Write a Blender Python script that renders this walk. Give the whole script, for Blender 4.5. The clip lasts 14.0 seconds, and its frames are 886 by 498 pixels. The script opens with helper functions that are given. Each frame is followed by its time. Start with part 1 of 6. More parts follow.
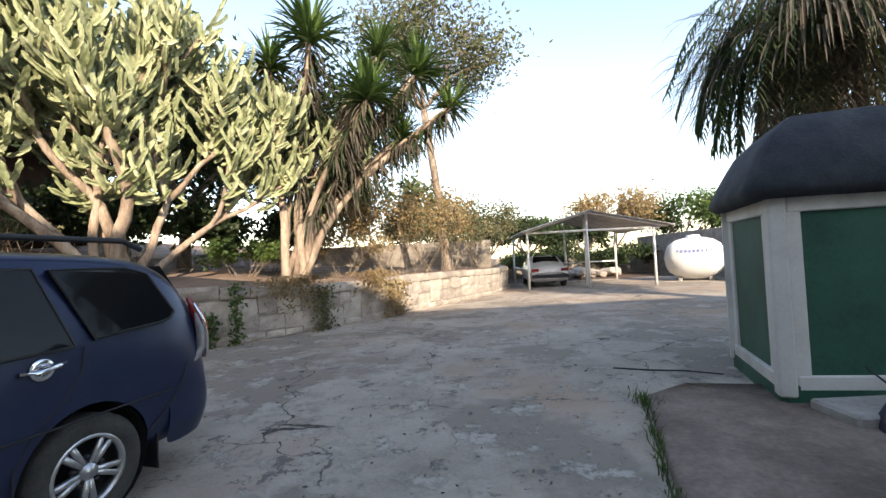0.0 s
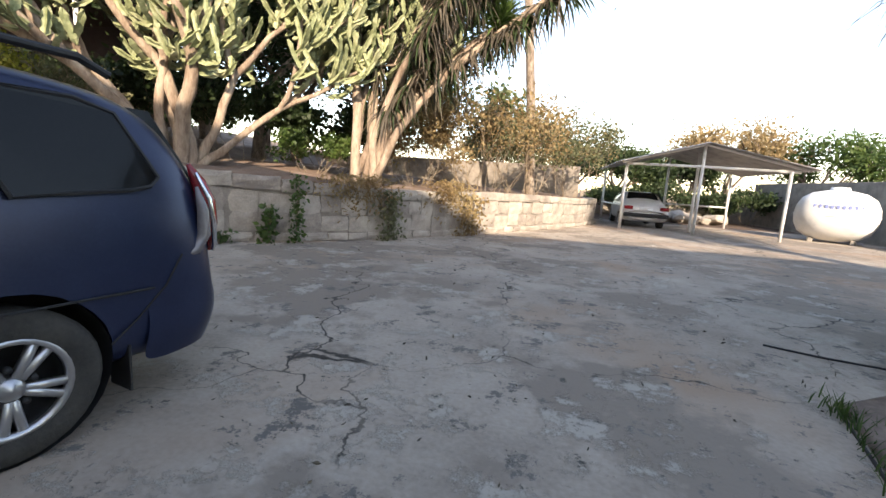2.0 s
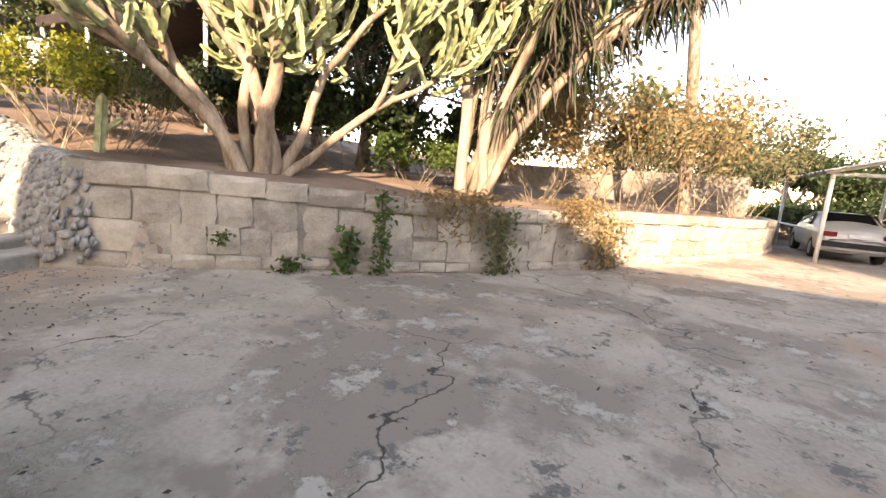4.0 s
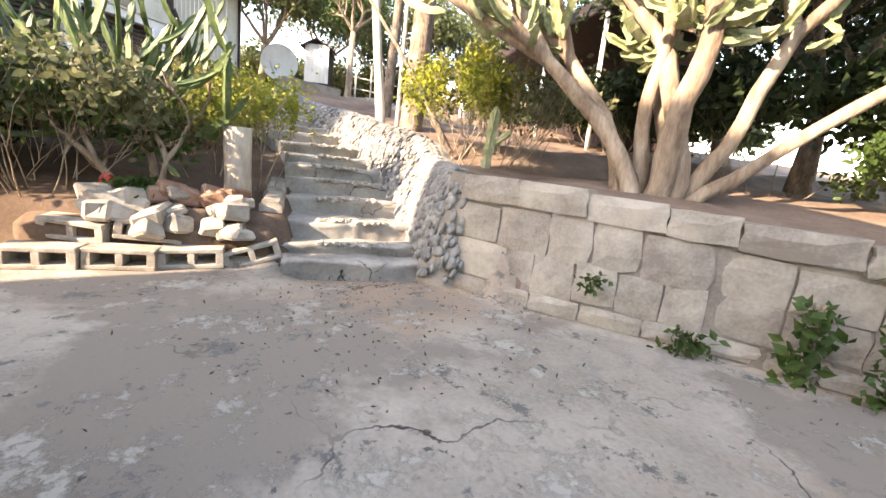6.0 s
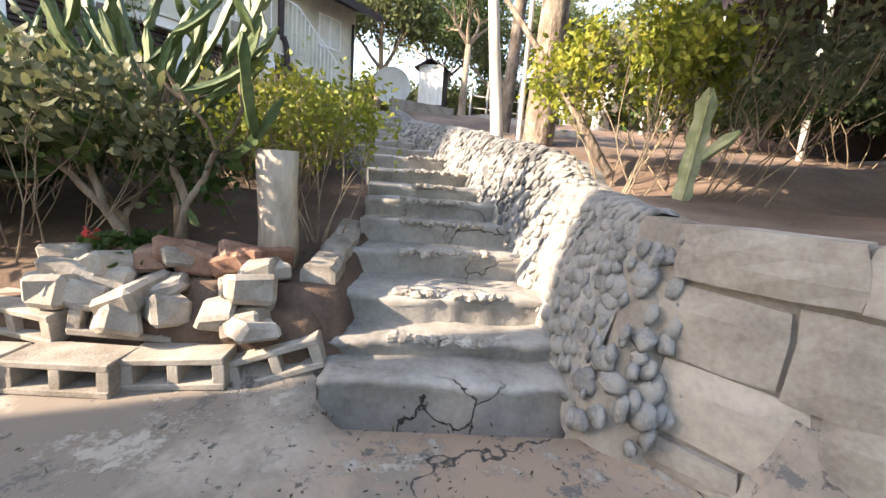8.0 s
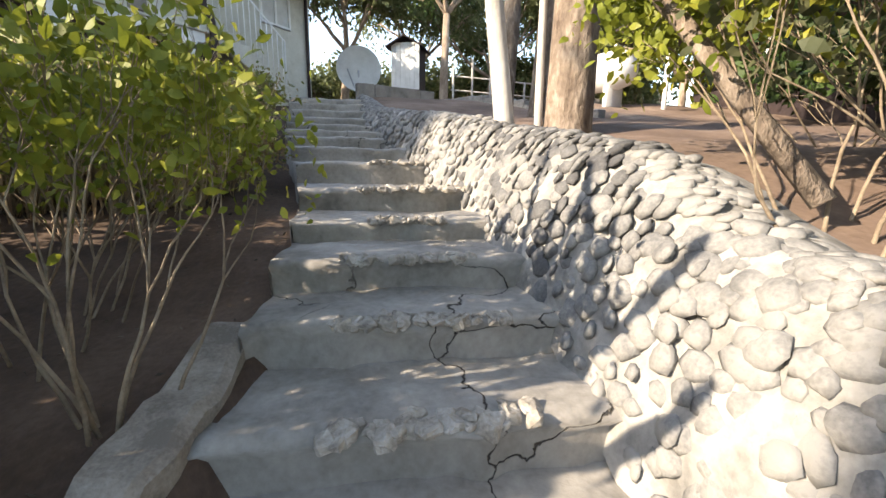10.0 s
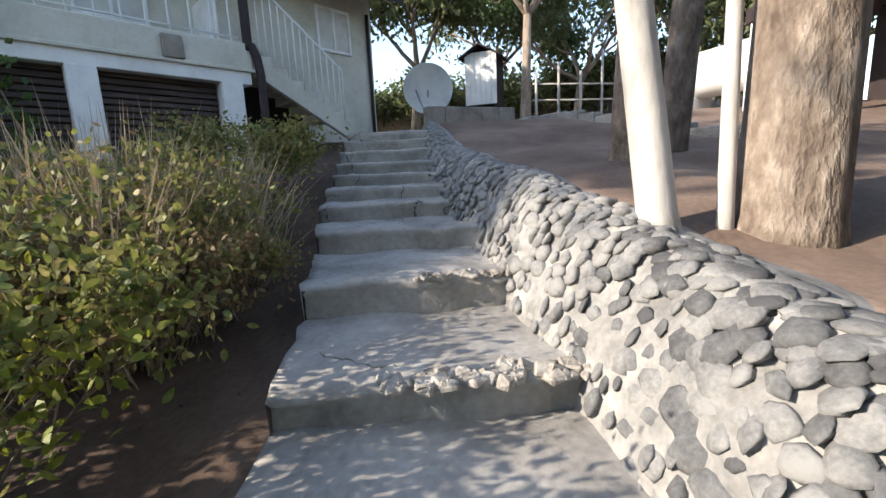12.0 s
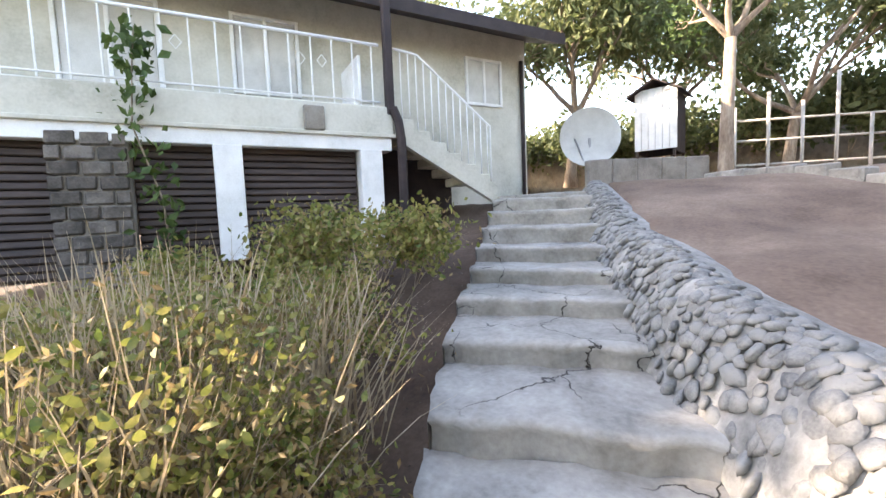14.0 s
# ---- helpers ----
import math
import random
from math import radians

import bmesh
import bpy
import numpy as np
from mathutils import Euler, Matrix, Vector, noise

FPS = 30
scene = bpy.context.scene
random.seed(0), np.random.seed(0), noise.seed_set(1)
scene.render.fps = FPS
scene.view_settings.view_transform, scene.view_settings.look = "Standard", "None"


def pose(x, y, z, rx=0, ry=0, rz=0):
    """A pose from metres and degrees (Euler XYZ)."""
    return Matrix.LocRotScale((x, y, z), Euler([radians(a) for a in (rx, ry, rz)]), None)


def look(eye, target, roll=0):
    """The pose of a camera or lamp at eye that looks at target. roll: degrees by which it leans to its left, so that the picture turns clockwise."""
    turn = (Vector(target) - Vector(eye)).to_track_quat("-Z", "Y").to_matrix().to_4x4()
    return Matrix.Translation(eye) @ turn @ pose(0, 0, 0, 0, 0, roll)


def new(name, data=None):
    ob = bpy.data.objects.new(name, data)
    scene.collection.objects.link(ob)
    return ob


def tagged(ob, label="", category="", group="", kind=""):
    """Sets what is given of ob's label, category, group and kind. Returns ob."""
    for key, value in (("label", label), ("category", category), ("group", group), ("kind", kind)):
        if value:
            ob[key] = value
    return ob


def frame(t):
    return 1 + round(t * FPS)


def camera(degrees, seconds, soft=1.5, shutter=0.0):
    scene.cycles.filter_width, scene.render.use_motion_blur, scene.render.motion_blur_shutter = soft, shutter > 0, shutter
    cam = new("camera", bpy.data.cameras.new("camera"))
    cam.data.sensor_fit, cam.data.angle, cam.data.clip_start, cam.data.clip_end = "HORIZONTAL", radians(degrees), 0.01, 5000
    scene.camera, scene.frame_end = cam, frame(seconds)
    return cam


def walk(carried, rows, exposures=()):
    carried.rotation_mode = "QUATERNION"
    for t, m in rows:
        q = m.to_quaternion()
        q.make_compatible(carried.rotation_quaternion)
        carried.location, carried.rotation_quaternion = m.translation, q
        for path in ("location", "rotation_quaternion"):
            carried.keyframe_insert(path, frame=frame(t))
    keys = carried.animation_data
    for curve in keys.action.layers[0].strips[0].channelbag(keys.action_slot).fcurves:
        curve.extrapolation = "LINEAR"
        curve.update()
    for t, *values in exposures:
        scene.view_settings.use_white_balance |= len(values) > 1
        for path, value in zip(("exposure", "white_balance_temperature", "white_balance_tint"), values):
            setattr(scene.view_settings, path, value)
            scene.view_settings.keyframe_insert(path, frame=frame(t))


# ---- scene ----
cam = camera(92.2, 14.0)
PATH = [
    (0, (-0.436, 0.304, 1.348), (-0.453, 2.103, 1.396), -2.9),
    (0.5, (-0.446, 0.582, 1.282), (-0.458, 2.382, 1.276), -1.9),
    (1, (-0.547, 0.875, 1.268), (-0.607, 2.671, 1.182), -0.8),
    (1.5, (-0.597, 1.148, 1.240), (-0.716, 2.940, 1.124), -0.4),
    (2, (-0.657, 1.468, 1.160), (-0.966, 3.219, 0.885), 3.8),
    (2.2, (-0.698, 1.604, 1.145), (-0.980, 3.359, 0.859), 4.5),
    (4.3, (-1.351, 3.552, 1.315), (-2.296, 5.059, 1.036), 4.9),
    (4.5, (-1.481, 3.668, 1.294), (-2.555, 5.085, 1.008), 5.1),
    (5, (-1.915, 3.914, 1.260), (-3.255, 5.076, 0.956), 5.0),
    (5.5, (-2.358, 4.169, 1.238), (-3.966, 4.916, 0.928), 6.2),
    (6, (-2.839, 4.348, 1.236), (-4.510, 4.933, 0.910), 6.3),
    (6.5, (-3.400, 4.529, 1.302), (-5.126, 4.932, 0.986), 4.1),
    (7, (-3.921, 4.684, 1.355), (-5.699, 4.768, 1.087), 3.6),
    (7.2, (-4.171, 4.702, 1.330), (-5.951, 4.768, 1.067), 3.6),
    (9.3, (-6.642, 4.825, 1.460), (-8.396, 5.049, 1.125), 5.2),
    (9.5, (-6.914, 4.846, 1.526), (-8.669, 5.077, 1.199), 4.5),
    (10, (-7.523, 4.893, 1.605), (-9.286, 5.045, 1.275), 0.8),
    (10.5, (-8.083, 4.928, 1.842), (-9.848, 5.074, 1.520), 1.4),
    (11, (-8.624, 5.029, 2.042), (-10.395, 5.031, 1.723), 1.6),
    (11.5, (-9.117, 4.914, 2.193), (-10.879, 4.734, 1.874), 2.4),
    (12, (-9.490, 4.982, 2.338), (-11.251, 4.788, 2.023), -2.6),
    (12.5, (-9.886, 5.004, 2.528), (-11.642, 4.758, 2.221), 1.3),
    (13, (-10.277, 4.677, 2.571), (-12.004, 4.268, 2.271), 3.9),
    (13.5, (-10.610, 4.562, 2.811), (-12.314, 4.050, 2.538), 0.1),
    (14, (-11.098, 4.531, 2.965), (-12.722, 3.766, 2.823), -2.3),
]
walk(cam, [(t, look(eye, target, roll)) for t, eye, target, roll in PATH],
     [(0.0, 1.85, 7800, 14), (2.2, 2.0, 8100, 16), (4.4, 2.75, 10000, 23), (5.2, 2.97, 9900, 24), (6.0, 3.0, 8900, 19), (7.2, 2.7, 8000, 17), (9.4, 2.4, 8100, 14), (10.0, 2.15, 7800, 13), (11.0, 1.85, 7200, 12), (12.0, 1.75, 6900, 12), (13.0, 2.1, 7000, 12), (14.0, 3.25, 8100, 18)])

# ---- world, sun, exposure ----
SUN_TO = Vector((0.30, -0.83, 0.43)).normalized()
world = bpy.data.worlds.new("sky")
scene.world = world
world.use_nodes = True
wn = world.node_tree
sky = wn.nodes.new("ShaderNodeTexSky")
sky.sky_type, sky.sun_disc = "NISHITA", False
sky.sun_elevation = math.asin(SUN_TO.z)
sky.sun_rotation = math.atan2(SUN_TO.x, SUN_TO.y)
sky.air_density, sky.dust_density = 1.0, 0.6
wn.links.new(sky.outputs[0], wn.nodes["Background"].inputs[0])
wn.nodes["Background"].inputs[1].default_value = 0.15
sun_data = bpy.data.lights.new("sun", "SUN")
sun_data.energy, sun_data.angle, sun_data.color = 2.8, radians(0.6), (1.0, 0.93, 0.82)
sun = new("sun", sun_data)
sun.matrix_world = look(SUN_TO * 60, (0, 0, 0))

# ---- mesh building ----
R = random.Random(7)
NR = np.random.default_rng(7)


class Build:
    """Collects vertices and faces, with a material slot for each face."""

    def __init__(self):
        self.v, self.f, self.m = [], [], []
        self.leaf_v, self.leaf_f, self.leaf_m, self.leaf_n = [], [], [], 0

    def add(self, verts, faces, mi=0):
        n = len(self.v)
        self.v.extend(tuple(p) for p in verts)
        self.f.extend(tuple(i + n for i in f) for f in faces)
        self.m.extend([mi] * len(faces))

    def box(self, c, s, m=None, b=0.012, mi=0, jit=0.0):
        """A box with chamfered edges; m: a pose; jit: unevenness."""
        hx, hy, hz = s[0] / 2, s[1] / 2, s[2] / 2
        b = min(b, hx * 0.45, hy * 0.45, hz * 0.45)
        vs, ix = [], {}
        for sx in (-1, 1):
            for sy in (-1, 1):
                for sz in (-1, 1):
                    j = Vector((R.uniform(-jit, jit), R.uniform(-jit, jit), R.uniform(-jit, jit)))
                    for k in range(3):
                        p = [sx * (hx - b), sy * (hy - b), sz * (hz - b)]
                        p[k] = (sx * hx, sy * hy, sz * hz)[k]
                        ix[(sx, sy, sz, k)] = len(vs)
                        vs.append(Vector(p) + j)
        fs = []
        for k in range(3):
            a, c2 = (k + 1) % 3, (k + 2) % 3
            for s1 in (-1, 1):
                quad = []
                for p, q in ((-1, -1), (1, -1), (1, 1), (-1, 1)):
                    key = [0, 0, 0]
                    key[k], key[a], key[c2] = s1, p, q
                    quad.append(ix[(*key, k)])
                fs.append(quad if s1 > 0 else quad[::-1])
                for s2 in (-1, 1):
                    k0, k1 = [0, 0, 0], [0, 0, 0]
                    k0[k], k0[a], k0[c2] = s1, s2, -1
                    k1[k], k1[a], k1[c2] = s1, s2, 1
                    q = [ix[(*k0, k)], ix[(*k0, a)], ix[(*k1, a)], ix[(*k1, k)]]
                    fs.append(q if s1 * s2 > 0 else q[::-1])
        for sx in (-1, 1):
            for sy in (-1, 1):
                for sz in (-1, 1):
                    t = [ix[(sx, sy, sz, k)] for k in range(3)]
                    fs.append(t if sx * sy * sz > 0 else t[::-1])
        mm = m or Matrix.Identity(4)
        cc = Vector(c)
        self.add([mm @ (p + cc) for p in vs], fs, mi)

    def tube(self, pts, rad, sides=7, mi=0, cap=True, lump=0.0):
        pts = [Vector(p) for p in pts]
        rad = rad if isinstance(rad, (list, tuple)) else [rad] * len(pts)
        vs, fs = [], []
        for i, p in enumerate(pts):
            d = (pts[min(i + 1, len(pts) - 1)] - pts[max(i - 1, 0)]).normalized()
            a = d.cross(Vector((0.31, 0.95, 0.12))).normalized()
            c = d.cross(a)
            for k in range(sides):
                an = 2 * math.pi * k / sides
                r = rad[i] * (1 + R.uniform(-lump, lump))
                vs.append(p + a * math.cos(an) * r + c * math.sin(an) * r)
        for i in range(len(pts) - 1):
            for k in range(sides):
                k2 = (k + 1) % sides
                fs.append((i * sides + k, i * sides + k2, (i + 1) * sides + k2, (i + 1) * sides + k))
        if cap:
            fs.append(tuple(range(sides))[::-1])
            fs.append(tuple((len(pts) - 1) * sides + k for k in range(sides)))
        self.add(vs, fs, mi)

    def revolve(self, prof, m=None, sides=24, mi=0):
        """prof: (radius, height) pairs, turned round z."""
        mm = m or Matrix.Identity(4)
        vs, fs = [], []
        for r, z in prof:
            for k in range(sides):
                an = 2 * math.pi * k / sides
                vs.append(mm @ Vector((r * math.cos(an), r * math.sin(an), z)))
        for i in range(len(prof) - 1):
            for k in range(sides):
                k2 = (k + 1) % sides
                fs.append((i * sides + k, i * sides + k2, (i + 1) * sides + k2, (i + 1) * sides + k))
        self.add(vs, fs, mi)

    def leaves(self, centres, size, up=0.4, narrow=0.42, mi=0, droop=0.0, out=None, vary=0.35, oval=False):
        """Folded leaves at the centres (n x 3)."""
        c = np.asarray(centres, float)
        n = len(c)
        d = NR.normal(size=(n, 3))
        if out is not None:
            d = d * 0.7 + (c - np.asarray(out)) / (np.linalg.norm(c - np.asarray(out), axis=1)[:, None] + 1e-6) * 0.9
        d[:, 2] += up * 0.3 - droop
        d /= np.linalg.norm(d, axis=1)[:, None] + 1e-9
        w = NR.normal(size=(n, 3))
        w[:, 2] *= 0.45
        s = np.cross(d, w)
        s /= np.linalg.norm(s, axis=1)[:, None] + 1e-9
        nn = np.cross(s, d)
        L = (size * (1 + NR.uniform(-vary, vary, n)))[:, None]
        W = L * narrow
        if oval:
            rows = ((0.0, 0.0, 0.0), (0.28, 0.42, 0.05), (0.62, 0.40, 0.06), (1.0, 0.0, -0.06), (0.62, -0.40, 0.06), (0.28, -0.42, 0.05))
            v = np.stack([c + d * L * a + s * W * w2 + nn * L * u2 for a, w2, u2 in rows], 1).reshape(-1, 3)
            i = np.arange(n)[:, None] * 6 + self.leaf_n
            f = np.concatenate([i + np.array(q) for q in ([0, 1, 5], [1, 2, 5], [2, 4, 5], [2, 3, 4])], 1).reshape(-1, 3)
            self.leaf_n += 6 * n
            self.leaf_v.append(v), self.leaf_f.append(f), self.leaf_m.append(np.full(4 * n, mi))
            return
        mid = c + d * L * 0.45
        v = np.stack([c, mid + s * W * 0.5 + nn * L * 0.07, c + d * L, mid - s * W * 0.5 + nn * L * 0.07], 1).reshape(-1, 3)
        i = np.arange(n)[:, None] * 4 + self.leaf_n
        f = np.concatenate([i + np.array([0, 1, 2]), i + np.array([0, 2, 3])], 1).reshape(-1, 3)
        self.leaf_n += 4 * n
        self.leaf_v.append(v), self.leaf_f.append(f), self.leaf_m.append(np.full(2 * n, mi))

    def blade(self, base, d, length, width, droop, mi=0, segs=4):
        """A long sword leaf, bent by its weight."""
        p, d = Vector(base), Vector(d).normalized()
        side = d.cross(Vector((0, 0, 1)))
        side = side.normalized() if side.length > 0.05 else Vector((1, 0, 0))
        vs, fs = [], []
        for i in range(segs + 1):
            t = i / segs
            w = width * (1 - t) ** 0.6 * (0.55 + 0.9 * min(t * 2.5, 0.5)) + 0.001
            nrm = side.cross(d).normalized()
            vs += [p - side * w / 2 + nrm * w * 0.18, p, p + side * w / 2 + nrm * w * 0.18]
            p = p + d * (length / segs)
            d = (d + Vector((0, 0, -droop / segs))).normalized()
        for i in range(segs):
            a = i * 3
            fs += [(a, a + 1, a + 4, a + 3), (a + 1, a + 2, a + 5, a + 4)]
        self.add(vs, fs, mi)

    def mesh(self, name, mats, smooth=False, origin=(0, 0, 0)):
        me = bpy.data.meshes.new(name)
        V = np.array(self.v, float).reshape(-1, 3)
        if not self.leaf_v:
            me.from_pydata((V - np.array(origin)).tolist(), [], self.f)
            mi = self.m
        else:
            lv, lf = np.concatenate(self.leaf_v), np.concatenate(self.leaf_f) + len(V)
            V = np.concatenate([V, lv]) - np.array(origin)
            sizes = np.array([len(f) for f in self.f] + [3] * len(lf), dtype=np.int32)
            flat = np.concatenate([np.array([i for f in self.f for i in f], dtype=np.int32), lf.reshape(-1).astype(np.int32)])
            me.vertices.add(len(V))
            me.vertices.foreach_set("co", V.reshape(-1))
            me.loops.add(len(flat))
            me.loops.foreach_set("vertex_index", flat)
            me.polygons.add(len(sizes))
            me.polygons.foreach_set("loop_start", np.concatenate([[0], np.cumsum(sizes)[:-1]]).astype(np.int32))
            mi = list(self.m) + [int(x) for a in self.leaf_m for x in a]
            me.update(calc_edges=True)
        for m in mats if isinstance(mats, (list, tuple)) else [mats]:
            me.materials.append(m)
        me.polygons.foreach_set("material_index", np.array(mi, dtype=np.int32))
        me.polygons.foreach_set("use_smooth", np.full(len(me.polygons), smooth))
        me.update()
        return me

    def put(self, name, mats, smooth=False, parent=None, label="", category="", group="", kind="", origin=None):
        o = Vector(origin) if origin is not None else (parent.matrix_basis.translation.copy() if parent else Vector((0, 0, 0)))
        ob = new(name, self.mesh(name, mats, smooth, o))
        if parent:
            ob.parent = parent
            if origin is not None:
                ob.location = o - parent.matrix_basis.translation
        else:
            ob.location = o
        return tagged(ob, label, category, group, kind)


def base(name, at, label, category, group="", kind="", m=None):
    e = new(name)
    e.empty_display_size = 0.1
    e.matrix_basis = m if m is not None else Matrix.Translation(at)
    return tagged(e, label, category, group, kind)


# ---- materials ----
def mat(name, cols, scale=4.0, rough=0.8, bump=0.3, fine=60.0, metal=0.0, per_object=0.0, spec=0.4, stretch=None, world_space=True, dist=0.02):
    """Colours mixed by noise at two scales, with a fine relief."""
    m = bpy.data.materials.new(name)
    m.use_nodes = True
    nt = m.node_tree
    p = nt.nodes["Principled BSDF"]
    L = nt.links.new
    if world_space:
        g = nt.nodes.new("ShaderNodeNewGeometry")
        co = g.outputs["Position"]
    else:
        g = nt.nodes.new("ShaderNodeTexCoord")
        co = g.outputs["Object"]
    if stretch:
        mp = nt.nodes.new("ShaderNodeMapping")
        mp.inputs["Scale"].default_value = stretch
        L(co, mp.inputs["Vector"])
        co = mp.outputs["Vector"]
    n1 = nt.nodes.new("ShaderNodeTexNoise")
    n1.inputs["Scale"].default_value, n1.inputs["Detail"].default_value = scale, 6
    n1.inputs["Roughness"].default_value = 0.65
    n2 = nt.nodes.new("ShaderNodeTexNoise")
    n2.inputs["Scale"].default_value, n2.inputs["Detail"].default_value = fine, 4
    L(co, n1.inputs["Vector"]), L(co, n2.inputs["Vector"])
    ramp = nt.nodes.new("ShaderNodeValToRGB")
    k = len(cols)
    while len(ramp.color_ramp.elements) < k:
        ramp.color_ramp.elements.new(0.5)
    for i, c in enumerate(cols):
        ramp.color_ramp.elements[i].position = 0.3 + 0.4 * i / max(k - 1, 1)
        ramp.color_ramp.elements[i].color = (*c, 1)
    add = nt.nodes.new("ShaderNodeMath")
    add.operation = "MULTIPLY_ADD"
    L(n2.outputs["Fac"], add.inputs[0])
    add.inputs[1].default_value = 0.3
    L(n1.outputs["Fac"], add.inputs[2])
    sub = nt.nodes.new("ShaderNodeMath")
    sub.operation = "SUBTRACT"
    L(add.outputs[0], sub.inputs[0])
    sub.inputs[1].default_value = 0.15
    fac = sub.outputs[0]
    if per_object:
        oi = nt.nodes.new("ShaderNodeObjectInfo")
        ma = nt.nodes.new("ShaderNodeMath")
        ma.operation = "MULTIPLY_ADD"
        L(oi.outputs["Random"], ma.inputs[0])
        ma.inputs[1].default_value = per_object
        s2 = nt.nodes.new("ShaderNodeMath")
        s2.operation = "SUBTRACT"
        L(fac, s2.inputs[0])
        s2.inputs[1].default_value = per_object / 2
        L(s2.outputs[0], ma.inputs[2])
        fac = ma.outputs[0]
    L(fac, ramp.inputs["Fac"])
    L(ramp.outputs[0], p.inputs["Base Color"])
    p.inputs["Roughness"].default_value = rough
    p.inputs["Metallic"].default_value = metal
    p.inputs["Specular IOR Level"].default_value = spec
    if bump:
        b = nt.nodes.new("ShaderNodeBump")
        b.inputs["Strength"].default_value, b.inputs["Distance"].default_value = bump, dist
        L(add.outputs[0], b.inputs["Height"])
        L(b.outputs[0], p.inputs["Normal"])
    return m


def leaf_mat(name, cols, scale=1.3, rough=0.55, through_light=0.35, fine=9.0):
    m = mat(name, cols, scale, rough, 0.0, fine, spec=0.35)
    nt = m.node_tree
    p, out = nt.nodes["Principled BSDF"], nt.nodes["Material Output"]
    tr = nt.nodes.new("ShaderNodeBsdfTranslucent")
    mx = nt.nodes.new("ShaderNodeMixShader")
    mx.inputs[0].default_value = through_light
    src = p.inputs["Base Color"].links[0].from_socket
    nt.links.new(src, tr.inputs["Color"])
    nt.links.new(p.outputs[0], mx.inputs[1])
    nt.links.new(tr.outputs[0], mx.inputs[2])
    nt.links.new(mx.outputs[0], out.inputs["Surface"])
    return m


def concrete_mat():
    """Worn yard concrete: pale skin, darker bare patches, reddish dust, hairline cracks, pocks."""
    m = mat("yard_concrete", [(0.225, 0.188, 0.156), (0.335, 0.287, 0.24), (0.42, 0.37, 0.315)], 0.7, 0.9, 0.35, 34.0, dist=0.012)
    nt = m.node_tree
    L = nt.links.new
    p = nt.nodes["Principled BSDF"]
    g = nt.nodes.new("ShaderNodeNewGeometry")
    src = p.inputs["Base Color"].links[0].from_socket

    def noise_mask(scale, lo, hi, detail=8, rough=0.7):
        n = nt.nodes.new("ShaderNodeTexNoise")
        n.inputs["Scale"].default_value, n.inputs["Detail"].default_value, n.inputs["Roughness"].default_value = scale, detail, rough
        L(g.outputs["Position"], n.inputs["Vector"])
        mr = nt.nodes.new("ShaderNodeMapRange")
        mr.inputs["From Min"].default_value, mr.inputs["From Max"].default_value = lo, hi
        L(n.outputs["Fac"], mr.inputs["Value"])
        return mr.outputs[0]

    def over(fac, col):
        nonlocal src
        mx = nt.nodes.new("ShaderNodeMix")
        mx.data_type = "RGBA"
        L(fac, mx.inputs[0])
        L(src, mx.inputs[6])
        mx.inputs[7].default_value = (*col, 1)
        src = mx.outputs[2]

    over(noise_mask(0.33, 0.50, 0.62, 4, 0.55), (0.31, 0.225, 0.165))
    over(noise_mask(0.45, 0.50, 0.54, 10, 0.62), (0.225, 0.188, 0.155))
    over(noise_mask(2.6, 0.57, 0.60, 10, 0.78), (0.13, 0.12, 0.11))
    pale = noise_mask(1.9, 0.535, 0.585, 10, 0.78)
    over(pale, (0.37, 0.335, 0.29))
    pock = noise_mask(7.5, 0.63, 0.66, 6, 0.7)
    over(pock, (0.10, 0.095, 0.085))
    vor = nt.nodes.new("ShaderNodeTexVoronoi")
    vor.feature = "DISTANCE_TO_EDGE"
    vor.inputs["Scale"].default_value = 0.36
    warp = nt.nodes.new("ShaderNodeTexNoise")
    warp.inputs["Scale"].default_value, warp.inputs["Detail"].default_value = 1.6, 8
    L(g.outputs["Position"], warp.inputs["Vector"])
    va = nt.nodes.new("ShaderNodeVectorMath")
    va.operation = "MULTIPLY_ADD"
    L(warp.outputs["Color"], va.inputs[0])
    va.inputs[1].default_value = (1.1, 1.1, 0)
    L(g.outputs["Position"], va.inputs[2])
    L(va.outputs[0], vor.inputs["Vector"])
    cr = nt.nodes.new("ShaderNodeMapRange")
    cr.inputs["From Min"].default_value, cr.inputs["From Max"].default_value = 0.004, 0.0015
    L(vor.outputs["Distance"], cr.inputs["Value"])
    mu = nt.nodes.new("ShaderNodeMath")
    mu.operation = "MULTIPLY"
    L(cr.outputs[0], mu.inputs[0])
    L(noise_mask(0.6, 0.45, 0.55, 2), mu.inputs[1])
    over(mu.outputs[0], (0.045, 0.04, 0.035))
    L(src, p.inputs["Base Color"])
    b = nt.nodes.new("ShaderNodeBump")
    b.inputs["Strength"].default_value, b.inputs["Distance"].default_value = 0.6, 0.012
    su = nt.nodes.new("ShaderNodeMath")
    su.operation = "SUBTRACT"
    L(pale, su.inputs[0])
    L(pock, su.inputs[1])
    L(su.outputs[0], b.inputs["Height"])
    old = p.inputs["Normal"].links[0].from_socket
    L(old, b.inputs["Normal"])
    L(b.outputs[0], p.inputs["Normal"])
    return m




